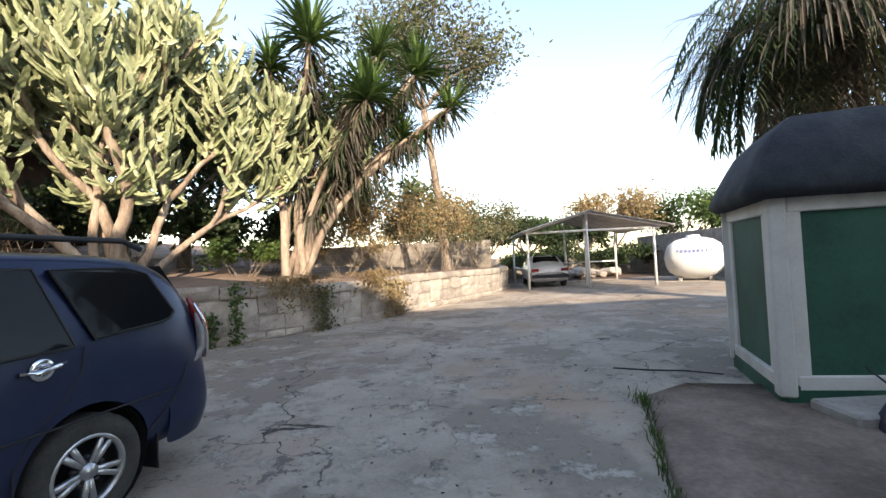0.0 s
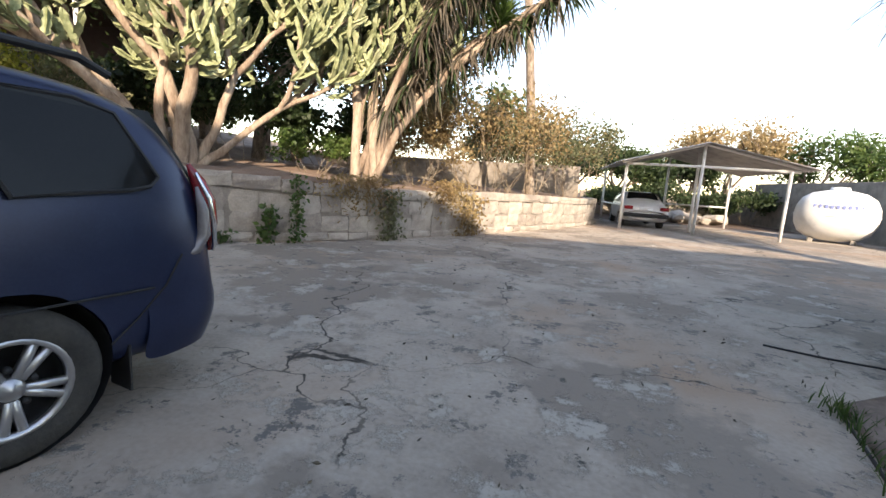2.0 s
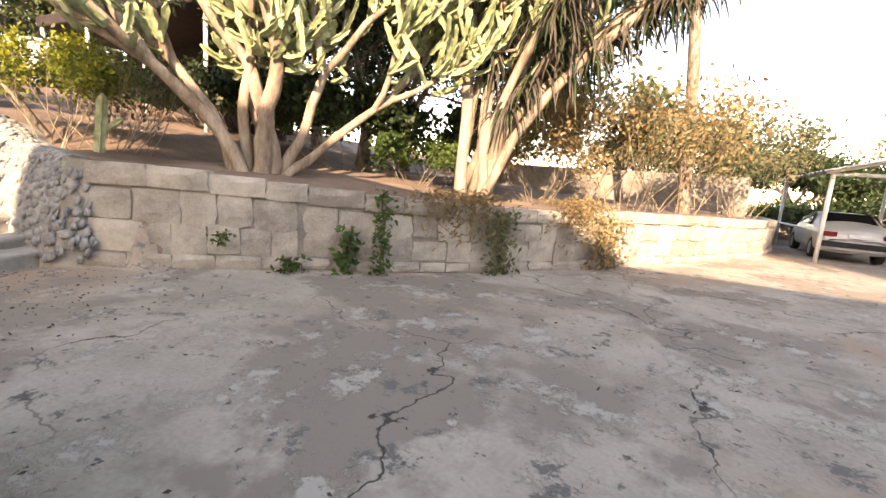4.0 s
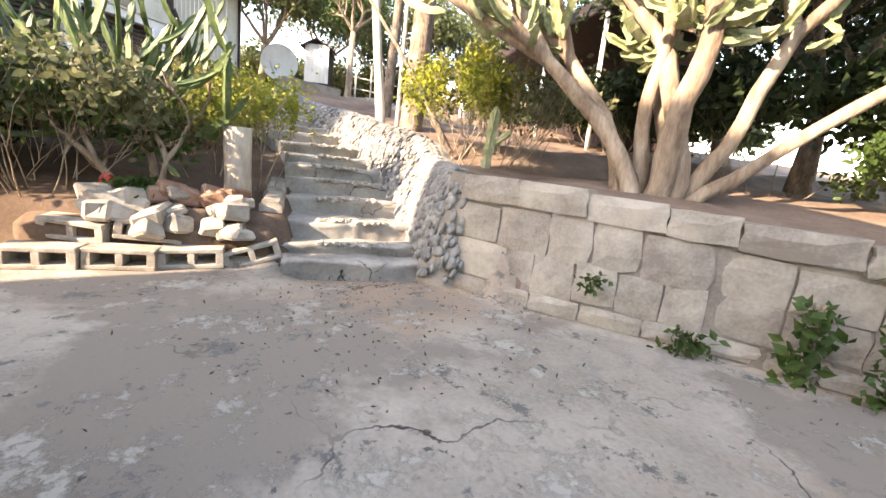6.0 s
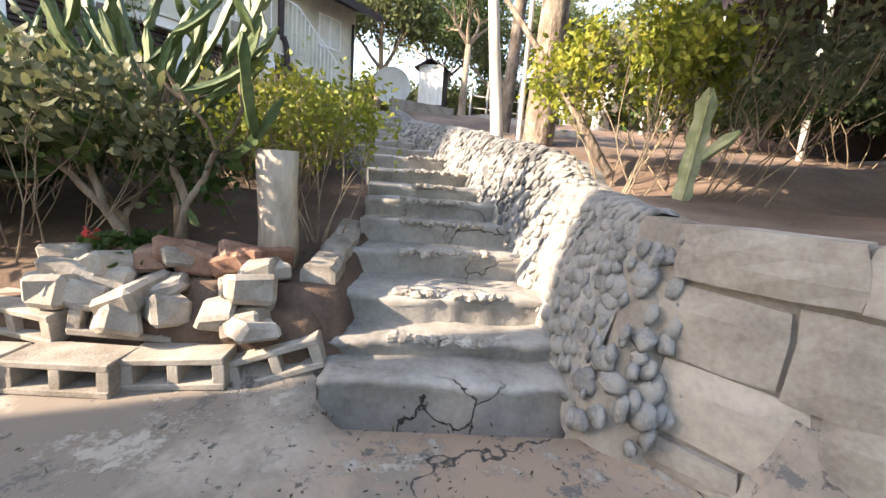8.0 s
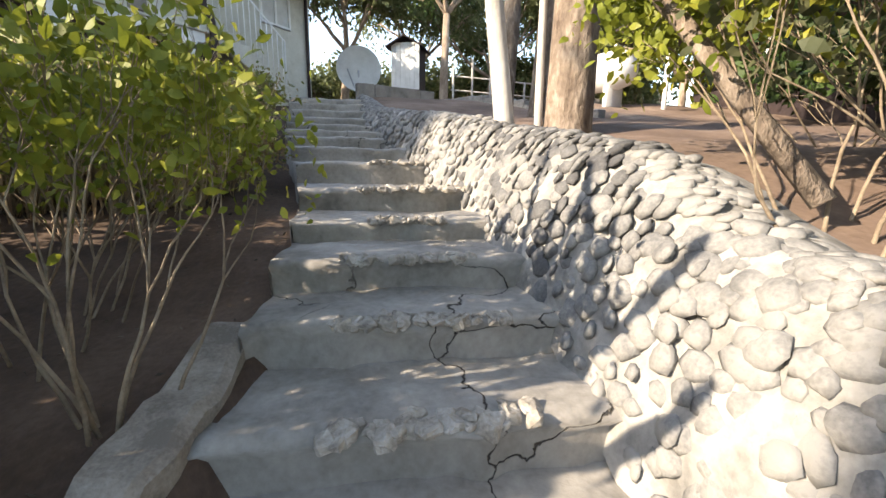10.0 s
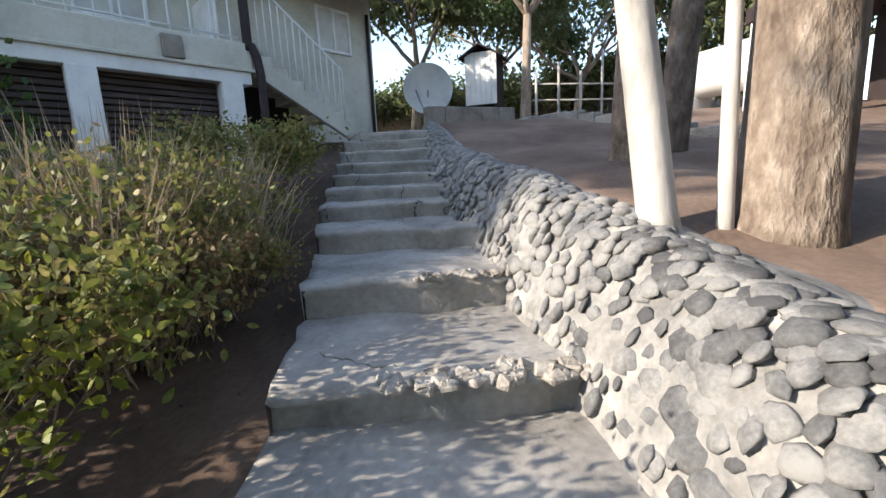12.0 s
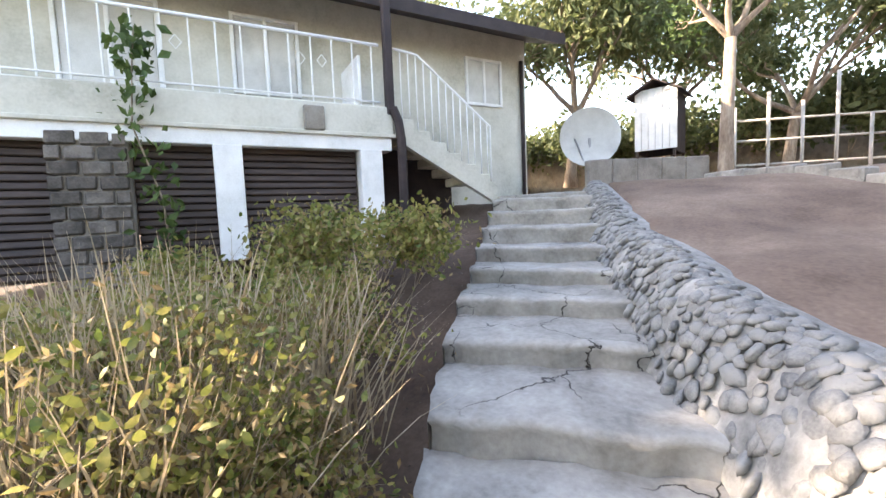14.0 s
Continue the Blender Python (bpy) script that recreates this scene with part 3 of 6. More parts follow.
def retaining_wall():
    w = base("retaining_wall", (-5, 8, 0), "low retaining wall of large squared grey-brown stones", "wall", kind="structure")
    b = Build()
    ss = np.arange(-0.1, LENGTH, 0.4)
    rows = []
    for s in ss:
        p, d = along(WALL, max(s, 0))
        n = Vector((-d.y, d.x))
        zt = lerp(s, np.cumsum([0] + [(Vector(q) - Vector(o)).length for o, q in zip(WALL[:-1], WALL[1:])]), WALL_TOP) - 0.02
        f, r = p + n * 0.03, p + n * 0.42
        rows.append([(f.x, f.y, -0.3), (f.x, f.y, zt), (r.x, r.y, zt), (r.x, r.y, -0.3)])
    vs = [q for r in rows for q in r]
    fs = [(i * 4 + k, (i + 1) * 4 + k, (i + 1) * 4 + k + 1, i * 4 + k + 1)[::-1] for i in range(len(rows) - 1) for k in range(3)]
    fs += [(0, 1, 2, 3)]
    b.add(vs, fs)
    b.put("mortar_core", MORTAR, False, w)
    kinds = [stone_mesh(k) for k in range(9)]
    cum = np.cumsum([0] + [(Vector(q) - Vector(o)).length for o, q in zip(WALL[:-1], WALL[1:])])
    n = 0
    for ci, (f0, f1, lo, hi, proud) in enumerate(((0.0, 0.15, 0.3, 0.6, 0.035), (0.15, 0.46, 0.26, 0.6, 0.015), (0.46, 0.79, 0.24, 0.58, 0.02), (0.79, 1.0, 0.45, 0.75, 0.03))):
        s = 0.05 + 0.12 * (ci % 2)
        while s < LENGTH - 1.0 and n < 295:
            ln = R.uniform(lo, hi) * (1.25 if s > 9 else 1)
            p, d = along(WALL, s + ln / 2)
            nn = Vector((-d.y, d.x))
            zt = lerp(s + ln / 2, cum, WALL_TOP)
            z0, z1 = zt * f0, zt * f1
            if ci in (1, 2):
                z0 += R.uniform(-0.05, 0.04)
                z1 += R.uniform(-0.04, 0.05)
            h = z1 - z0 - (0.012 if ci == 3 else 0.018)
            c = p + nn * (0.14 - proud)
            ob = new("stone", kinds[R.randrange(9)])
            ob.matrix_basis = Matrix.LocRotScale((c.x + 5, c.y - 8, (z0 + z1) / 2), Euler((0, 0, math.atan2(d.y, d.x) + R.uniform(-0.02, 0.02))), (ln - (0.008 if ci == 3 else 0.016), 0.26 if ci < 3 else 0.30, h))
            ob.parent = w
            s += ln
            n += 1


def cobble_mesh(seed):
    rr = random.Random(seed)
    b = Build()
    vs, fs = [], []
    S, T = 8, 4
    for j in range(1, T):
        for i in range(S):
            th, ph = math.pi * j / T, 2 * math.pi * (i + 0.5 * (j % 2)) / S
            r = 1 + rr.uniform(-0.2, 0.16)
            vs.append((math.sin(th) * math.cos(ph) * r, math.sin(th) * math.sin(ph) * r, math.cos(th) * r * 0.9))
    vs += [(0, 0, 0.85), (0, 0, -0.9)]
    for i in range(S):
        i2 = (i + 1) % S
        fs.append((len(vs) - 2, i, i2))
        fs.append((len(vs) - 1, (T - 2) * S + i2, (T - 2) * S + i))
        for j in range(T - 2):
            fs.append((j * S + i, (j + 1) * S + i, (j + 1) * S + i2, j * S + i2))
    b.add(vs, fs)
    return b.mesh("cobble", COBBLE, True)


def cob_surface(x, f):
    """The cobbled bank beside the steps: f 0 at the foot, 1 at the crest, to 1.6 across its top."""
    y0, z0 = lerp(x, XS, Y_RIGHT), tread(x) - 0.10
    w = lerp(x, [-19, -16, -13, -11, -9.5, -8.2, -7.3], [0.25, 0.38, 0.42, 0.44, 0.50, 0.40, 0.28])
    z1 = crest(x)
    if f <= 1:
        return Vector((x, y0 + w * f, z0 + (z1 - z0) * math.sin(f * math.pi / 2) ** 0.9))
    return Vector((x, y0 + w * f, z1 - 0.10 * (f - 1) ** 2))


def cobble_bank():
    w = base("cobble_bank", (-12, 5, 1), "sloping bank of rounded grey cobbles set in pale mortar", "wall", kind="structure")
    b = Build()
    xs, fsx = np.arange(-19.6, -7.2, 0.12), np.linspace(0, 1.9, 16)
    vs = []
    for x in xs:
        for f in fsx:
            p = cob_surface(x, f)
            q = noise.noise((x * 3.5, p.y * 3.5, p.z * 3.5)) * 0.035
            vs.append(p + Vector((0, -q, q)))
    n = len(fsx)
    b.add(vs, [(i * n + j, (i + 1) * n + j, (i + 1) * n + j + 1, i * n + j + 1)[::-1] for i in range(len(xs) - 1) for j in range(n - 1)])
    b.put("mortar_bed", PALE_MORTAR, True, w)
    # the rounded end where the bank meets the stone wall
    e = Build()
    vs = []
    for k in range(9):
        a = k / 8
        for j in range(7):
            zz = -0.2 + 1.44 * j / 6
            x = -7.3 + 0.34 * math.sin(a * math.pi / 2) - 0.02 * j
            y = 5.62 + 0.42 * (1 - math.cos(a * math.pi / 2)) + 0.06 * j * (1 - a)
            q = noise.noise((x * 4, y * 4, zz * 4)) * 0.03
            vs.append((x + q, y - q, zz))
    e.add(vs, [(i * 7 + j, (i + 1) * 7 + j, (i + 1) * 7 + j + 1, i * 7 + j + 1) for i in range(8) for j in range(6)])
    top = [vs[i * 7 + 6] for i in range(9)]
    e.add(top + [(-7.6, 6.3, 1.24)], [(i, i + 1, 9) for i in range(8)])
    e.put("bank_end", MORTAR, True, w)
    kinds = [cobble_mesh(50 + k) for k in range(8)]
    rest = Build()
    placed, cells = 0, []
    x = -7.35
    while x > -19.3:
        f = R.uniform(0.05, 0.16)
        while f < 1.35:
            p = cob_surface(x + R.uniform(-0.05, 0.05), f)
            g = cob_surface(x, f + 0.05) - cob_surface(x, f)
            cells.append((p, math.atan2(g.z, g.y), R.uniform(0.042, 0.074)))
            f += R.uniform(0.066, 0.10) / max(0.3, (cob_surface(x, 1.0) - cob_surface(x, 0.0)).length)
        x -= R.uniform(0.085, 0.115)
    for k in range(60):
        a = R.random()
        zz = R.uniform(0.08, 1.15)
        cells.append((Vector((-7.3 + 0.34 * math.sin(a * 1.57) - 0.1 * zz, 5.62 + 0.42 * (1 - math.cos(a * 1.57)) + 0.3 * zz * (1 - a), zz)), 1.3, R.uniform(0.05, 0.085)))
    near = sorted(cells, key=lambda c: abs(c[0].x + 10.6))
    for i, (p, tilt, s) in enumerate(near):
        m = Matrix.LocRotScale(p, Euler((tilt, R.uniform(-0.3, 0.3), R.uniform(-0.5, 0.5))), (s * R.uniform(0.9, 1.3), s * R.uniform(0.8, 1.1), s * R.uniform(0.36, 0.62)))
        if i < 295:
            ob = new("cobble", kinds[i % 8])
            ob.matrix_basis = Matrix.Translation((12, -5, -1)) @ m
            ob.parent = w
        else:
            me = kinds[i % 8]
            rest.add([m @ v.co for v in me.vertices], [tuple(q.vertices) for q in me.polygons])
    rest.put("far_cobbles", COBBLE, True, w, kind="stuff")


def plain_box(name, lo, hi, material, label, category, kind="structure"):
    b = Build()
    b.box([(a + c) / 2 for a, c in zip(lo, hi)], [c - a for a, c in zip(lo, hi)], b=0.02)
    return b.put(name, material, label=label, category=category, kind=kind)


# South block is out of view, added so its shadow covers the yard.
plain_box("south_shade_wall", (-4.05, -6.0, -0.3), (22, -4.6, 8.6), CREAM, "unseen plain wall block added to cast shade over the yard", "wall")
plain_box("wall_east", (11.6, 2.0, -0.3), (11.9, 27.4, 2.2), MORTAR, "weathered grey boundary wall beside the tank", "wall")
plain_box("wall_north", (2.6, 27.5, -0.3), (12, 27.9, 1.3), MORTAR, "low rough boundary wall behind the carport", "wall")
plain_box("wall_far_west", (-33.5, -8, 2.5), (-33.2, 20.5, 6.6), MORTAR, "weathered wall closing the garden", "wall")
plain_box("wall_far_north", (-33.2, 20.2, 0.5), (1.6, 20.5, 2.2), MORTAR, "weathered wall behind the garden trees", "wall")
plain_box("wall_west", (-9.0, -3.2, 0.0), (-8.7, 0.6, 3.4), MORTAR, "dark weathered garden wall behind shrubs", "wall")


# ---- house ----
def house():
    h = base("house", (0, 0, 0), "cream two-level house with a railed veranda over brown shutters", "house", m=Matrix.Translation((-16.66, 0.53, 0)) @ Matrix.Rotation(math.atan2(-0.6, 0.8), 4, "Z"))

    def piece(b, name, material, smooth=False, label="", parent=None):
        ob = new(name, b.mesh(name, material, smooth))
        ob.parent = parent or h
        return tagged(ob, label)

    # local x runs along the front away from the stair end, y outwards
    b = Build()
    b.box((3.8, -3.4, 4.9), (16.3, 4.28, 4.1), b=0.01)
    piece(b, "wall", CREAM)
    b = Build()
    b.box((4.25, -0.62, 4.50), (9.7, 1.28, 0.44), b=0.02)
    b.box((4.25, 0.02, 4.26), (9.72, 0.10, 0.06), b=0.01)
    piece(b, "veranda_slab", CREAM, label="stained cream concrete veranda edge")
    b = Build()
    b.box((4.25, -0.13, 4.155), (9.6, 0.30, 0.26), b=0.012)
    piece(b, "beam", WHITE)
    for x in (-0.20, 1.83, 4.75, 6.8, 8.8):
        b = Build()
        b.box((x, -0.12, 3.25), (0.36 if x < 4 else 0.3, 0.3, 1.58), b=0.015)
        piece(b, "pillar", WHITE, label="white painted pillar")
    pier = Build()
    pier.box((3.28, -0.12, 3.2), (0.70, 0.22, 1.9), b=0.01)
    piece(pier, "pier", MORTAR, label="grey stone pier")
    pb = Build()
    pb.box((0, 0, 0), (0.31, 0.30, 0.165), b=0.02, jit=0.008)
    brick = pb.mesh("brick", DARK_STONE)
    for row in range(10):
        for col in range(3):
            ob = new("brick", brick)
            w = 0.5 if (row % 2 == 0 and col == 2) or (row % 2 and col == 0) else 1.0
            x0 = 2.94 + (col * 0.32 if row % 2 == 0 else max(0, col * 0.32 - 0.16))
            ob.matrix_basis = Matrix.LocRotScale((x0 + 0.155 * w, -0.13 + R.uniform(0, 0.02), 2.45 + row * 0.178), None, (w * 0.97, 1, 1))
            ob.parent = h
    sl = Build()
    sl.box((0, 0, 0), (1, 0.05, 0.085), b=0.012)
    slat = sl.mesh("slat", BROWN)
    for x0, x1 in ((0.0, 1.66), (2.0, 2.92), (3.64, 4.6), (4.9, 6.65), (6.95, 8.65)):
        sh = Build()
        sh.box(((x0 + x1) / 2, -0.24, 3.2), (x1 - x0, 0.03, 1.7), b=0.004)
        s_ob = piece(sh, "shutter", EAVE, label="dark brown slatted shutter")
        for k in range(17):
            ob = new("slat", slat)
            ob.matrix_basis = Matrix.LocRotScale(((x0 + x1) / 2, -0.20, 2.42 + k * 0.098), Euler((radians(18), 0, radians(R.uniform(-0.4, 0.4)))), (x1 - x0, 1, 1))
            ob.parent = s_ob
    # dark brown panel in front of the cream wall, below the side flight
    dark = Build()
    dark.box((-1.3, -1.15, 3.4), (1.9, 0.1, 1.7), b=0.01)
    piece(dark, "understair_panel", EAVE)
    sq = Build()
    sq.box((0.66, 0.05, 4.46), (0.30, 0.09, 0.36), b=0.02)
    piece(sq, "meter_box", MORTAR, label="grey cement box on the veranda edge")
    # veranda railing
    rail = Build()
    rail.tube([(-0.42, -0.05, 5.68), (9.0, -0.05, 5.68)], 0.026, 8)
    rail.tube([(-0.42, -0.05, 4.80), (9.0, -0.05, 4.80)], 0.016, 8)
    piece(rail, "handrail", RAIL_WHITE, True)
    bb = Build()
    bb.box((0, 0, 0.47), (0.022, 0.022, 0.94), b=0.004)
    bal = bb.mesh("baluster", RAIL_WHITE)
    dm = Build()
    for a in range(4):
        q = [(0, 0.09), (0.07, 0), (0, -0.09), (-0.07, 0)]
        dm.tube([(q[a][0], 0, q[a][1]), (q[(a + 1) % 4][0], 0, q[(a + 1) % 4][1])], 0.007, 5)
    dia = dm.mesh("diamond", RAIL_WHITE)
    for k in range(30):
        ob = new("baluster", bal)
        ob.location = (-0.30 + k * 0.31, -0.05, 4.73)
        ob.parent = h
        if k % 6 in (2, 3):
            o2 = new("diamond", dia)
            o2.location = (-0.30 + k * 0.31 + 0.155, -0.05, 5.33)
            o2.parent = h
    panel = Build()
    panel.box((-0.1, -0.55, 5.1), (0.05, 0.95, 0.8), b=0.01)
    piece(panel, "end_panel", WHITE, label="pale blue-white boarded veranda end")
    # corner post, gutter pipe
    po = Build()
    po.box((-0.56, -0.02, 5.7), (0.13, 0.13, 2.2), b=0.015)
    po.tube([(-0.58, 0.05, 4.7), (-0.66, 0.07, 4.5), (-0.70, 0.07, 4.2), (-0.70, 0.06, 2.5)], 0.075, 9)
    piece(po, "corner_post", EAVE, label="dark brown roof post with drain pipe")
    # side flight
    fl = Build()
    for k in range(6):
        x = -0.78 - k * 0.30
        fl.box((x, -0.55, 4.48 - k * 0.175), (0.36, 1.1, 0.16), b=0.015)
    prof = [(-0.62, 4.62), (-2.62, 3.45), (-2.62, 3.12), (-0.62, 4.22)]
    vs = [(x, 0.02, z) for x, z in prof] + [(x, -0.10, z) for x, z in prof]
    fl.add(vs, [(0, 1, 2, 3)[::-1], (4, 5, 6, 7), (0, 4, 5, 1)[::-1], (1, 5, 6, 2)[::-1], (2, 6, 7, 3)[::-1], (3, 7, 4, 0)[::-1]])
    piece(fl, "stair_flight", CREAM, label="cream concrete steps up to the veranda")
    fr = Build()
    fr.tube([(-0.66, -0.04, 5.66), (-1.08, -0.04, 5.62), (-2.5, -0.04, 4.55), (-2.5, -0.04, 3.5)], 0.022, 8)
    for k in range(13):
        x = -0.78 - k * 0.138
        fr.tube([(x, -0.04, 4.60 + (x + 0.62) * 0.585 - 0.03), (x, -0.04, 5.64 if x > -1.08 else 5.62 + (x + 1.08) * 0.755)], 0.011, 6)
    piece(fr, "stair_rail", RAIL_WHITE, True)
    # windows on the rear wall
    for x0, x1, z0, z1 in ((-3.64, -2.78, 5.28, 6.2), (0.6, 1.6, 5.1, 6.3), (2.6, 3.8, 5.0, 6.3)):
        wn2 = Build()
        cx = (x0 + x1) / 2
        for x in (x0, cx, x1):
            wn2.box((x, -1.235, (z0 + z1) / 2), (0.06, 0.07, z1 - z0 + 0.06), b=0.008)
        for z in (z0, z1):
            wn2.box((cx, -1.234, z), (x1 - x0, 0.066, 0.06), b=0.008)
        piece(wn2, "window_frame", WHITE)
    for x0, x1, z0, z1 in ((-3.6, -2.82, 5.31, 6.17), (0.64, 1.56, 5.13, 6.27), (2.64, 3.76, 5.03, 6.27)):
        gl = Build()
        gl.box(((x0 + x1) / 2, -1.255, (z0 + z1) / 2), (x1 - x0, 0.03, z1 - z0), b=0.003)
        piece(gl, "window_pane", DISH, label="pale curtained window pane")
    pipe = Build()
    pipe.tube([(-4.2, -1.21, 6.3), (-4.21, -1.20, 3.2)], 0.045, 8)
    piece(pipe, "drain_pipe", EAVE, True)
    # roof
    rf = Build()
    xa, xb = -4.6, 12.2
    rf.add([(xa, -0.25, 6.60), (xb, -0.25, 6.66), (xb, -3.4, 8.0), (xa, -3.4, 7.8), (xa, -0.25, 6.38), (xb, -0.25, 6.44), (xb, -3.4, 7.8), (xa, -3.4, 7.6), (xa, -6.9, 6.5), (xb, -6.9, 6.5)],
           [(0, 1, 2, 3)[::-1], (4, 5, 6, 7), (0, 4, 5, 1), (0, 3, 7, 4), (3, 2, 9, 8)[::-1], (1, 5, 6, 2)])
    piece(rf, "roof", EAVE, label="dark brown overhanging roof edge")


house()


# ---- vehicles ----
def loft_body(rows, half):
    """Body of a car, lofted along y: rows of (y, bottom, belt, top, width low, width belt, width top)."""
    b = Build()
    vs, K = [], 14
    for y, z0, z1, z2, w0, w1, w2 in rows:
        side = [(0.0, z0), (w0 * 0.8, z0), (w0, z0 + 0.07), (w1 * 1.0, z0 + (z1 - z0) * 0.55), (w1 * 0.985, z1), (w2 * 1.0, z2 - 0.07), (w2 * 0.84, z2 - 0.008), (0.0, z2)]
        ring = [(x, z) for x, z in side] + [(-x, z) for x, z in side[-2:0:-1]]
        vs += [(x * half, y, z) for x, z in ring]
    fs = [(i * K + k, i * K + (k + 1) % K, (i + 1) * K + (k + 1) % K, (i + 1) * K + k)[::-1] for i in range(len(rows) - 1) for k in range(K)]
    fs.append(tuple(range(K))[::-1])
    fs.append(tuple((len(rows) - 1) * K + k for k in range(K)))
    b.add(vs, fs)
    return b


def cut_arches(me, wheels, r, half):
    """Wheel arches cut through the body; returns a finished mesh."""
    tmp = new("arch_blank", me)
    sub = tmp.modifiers.new("round", "SUBSURF")
    sub.levels = sub.render_levels = 2
    cuts = []
    for y in wheels:
        for s in (-1, 1):
            c = Build()
            c.revolve([(0.0001, -0.2), (r, -0.2), (r, 0.25), (0.0001, 0.25)], pose(s * half, y, 0.33, 0, 90, 0), 28)
            o = new("arch_cut", c.mesh("arch_cut", BLACK))
            bo = tmp.modifiers.new("arch", "BOOLEAN")
            bo.operation, bo.object, bo.solver = "DIFFERENCE", o, "EXACT"
            cuts.append(o)
    bpy.context.view_layer.update()
    out = bpy.data.meshes.new_from_object(tmp.evaluated_get(bpy.context.evaluated_depsgraph_get()))
    bpy.data.objects.remove(tmp)
    for o in cuts:
        bpy.data.objects.remove(o)
    out.polygons.foreach_set("use_smooth", np.ones(len(out.polygons), dtype=bool))
    return out


def wheel(parent, x, y, s, r=0.30):
    t = Build()
    m = pose(x, y, r, 0, 90 * s, 0)
    t.revolve([(r * 0.62, 0.075), (r * 0.72, 0.088), (r * 0.93, 0.085), (r, 0.06), (r, -0.09), (r * 0.9, -0.11), (r * 0.6, -0.1)], m, 30)
    ty = t.put("tyre", RUBBER, True)
    ty.parent = parent
    q = Build()
    q.revolve([(r * 0.64, 0.072), (r * 0.58, 0.068), (r * 0.56, 0.02), (r * 0.54, -0.04), (0.001, -0.04)], m, 30, 1)
    q.revolve([(r * 0.66, 0.07), (r * 0.64, 0.082), (r * 0.58, 0.08), (r * 0.57, 0.05)], m, 30)
    q.revolve([(0.001, 0.085), (r * 0.13, 0.08), (r * 0.17, 0.05), (r * 0.17, 0.0)], m, 16)
    for k in range(5):
        a = 72 * k
        for off in (-9, 9):
            q.box((r * 0.37, 0, 0.055), (r * 0.46, r * 0.11, 0.035), m @ pose(0, 0, 0, 0, 0, a + off), 0.008)
        q.revolve([(0.001, 0.083), (r * 0.045, 0.08), (r * 0.05, 0.06)], m @ pose(r * 0.25 * math.cos(radians(a + 36)), r * 0.25 * math.sin(radians(a + 36)), -0.015), 8, 1)
    rim = q.put("rim", [ALLOY, BLACK], True)
    rim.parent = parent


def people_carrier():
    car = base("people_carrier", (-2.98, 3.36, 0), "dark blue dusty people carrier parked on the concrete yard", "car")
    half = 0.80
    rows = [(0.0, 0.33, 0.45, 0.60, 0.72, 0.80, 0.70), (-0.04, 0.25, 0.55, 0.98, 0.86, 0.93, 0.86), (-0.16, 0.22, 0.82, 1.28, 0.96, 0.98, 0.84), (-0.34, 0.22, 0.98, 1.46, 0.99, 1.0, 0.82), (-0.62, 0.22, 1.02, 1.51, 1.0, 1.0, 0.82), (-1.1, 0.22, 1.0, 1.53, 1.0, 1.0, 0.83), (-1.9, 0.22, 0.97, 1.53, 1.0, 1.0, 0.83), (-2.35, 0.22, 0.95, 1.47, 1.0, 1.0, 0.82), (-2.95, 0.22, 0.92, 1.04, 0.99, 1.0, 0.86), (-3.5, 0.24, 0.82, 0.90, 0.97, 0.97, 0.84), (-3.82, 0.28, 0.62, 0.74, 0.90, 0.88, 0.76), (-3.92, 0.33, 0.48, 0.56, 0.72, 0.74, 0.66)]
    me = cut_arches(loft_body(rows, half).mesh("body", CAR_PAINT), (-0.90, -3.25), 0.335, half)
    body = new("body", me)
    body.parent = car
    ar = Build()
    for y in (-0.90, -3.25):
        for s in (-1, 1):
            ar.revolve([(0.333, 0.0), (0.33, -0.24), (0.001, -0.24)], pose(s * half * 0.97, y, 0.33, 0, 90 * s, 0), 24)
    ob = ar.put("wheel_well", BLACK, True)
    ob.parent = car
    for y in (-0.90, -3.25):
        for s in (-1, 1):
            wheel(car, s * (half - 0.10), y, s)
    # side glass follows the body side between belt and roof
    def side_x(y, z):
        z1 = lerp(-y, [0.04, 0.16, 0.34, 0.62, 1.1, 1.9, 2.35, 2.95], [0.55, 0.82, 0.98, 1.02, 1.0, 0.97, 0.95, 0.92])
        z2 = lerp(-y, [0.04, 0.16, 0.34, 0.62, 1.1, 1.9, 2.35, 2.95], [0.98, 1.28, 1.46, 1.51, 1.53, 1.53, 1.47, 1.04])
        t = (z - z1) / max(z2 - z1, 0.05)
        return half * (0.985 + (0.83 - 0.985) * t) - 0.006

    gl, tr = Build(), Build()
    for s in (-1, 1):
        for poly in ([(-0.34, 1.10), (-0.38, 1.06), (-0.46, 1.04), (-0.70, 1.025), (-0.86, 1.01), (-1.02, 1.40), (-0.62, 1.40), (-0.48, 1.36)], [(-0.97, 0.99), (-1.90, 0.97), (-1.92, 1.40), (-1.10, 1.41)], [(-1.99, 0.97), (-2.72, 0.95), (-2.32, 1.37), (-1.99, 1.40)]):
            n = len(poly)
            vs = [(s * (side_x(y, z) + 0.012), y, z) for y, z in poly] + [(s * (side_x(y, z) - 0.05), y, z) for y, z in poly]
            fs = [tuple(range(n))[::s], tuple(range(n, 2 * n))[::-s]] + [((k, (k + 1) % n, n + (k + 1) % n, n + k)[::-s]) for k in range(n)]
            gl.add(vs, fs)
        tr.tube([(s * (side_x(-1.6, 1.53) - 0.03), -0.45, 1.52), (s * 0.60, -0.55, 1.575), (s * 0.61, -1.9, 1.585), (s * 0.60, -2.1, 1.545)], 0.018, 8)
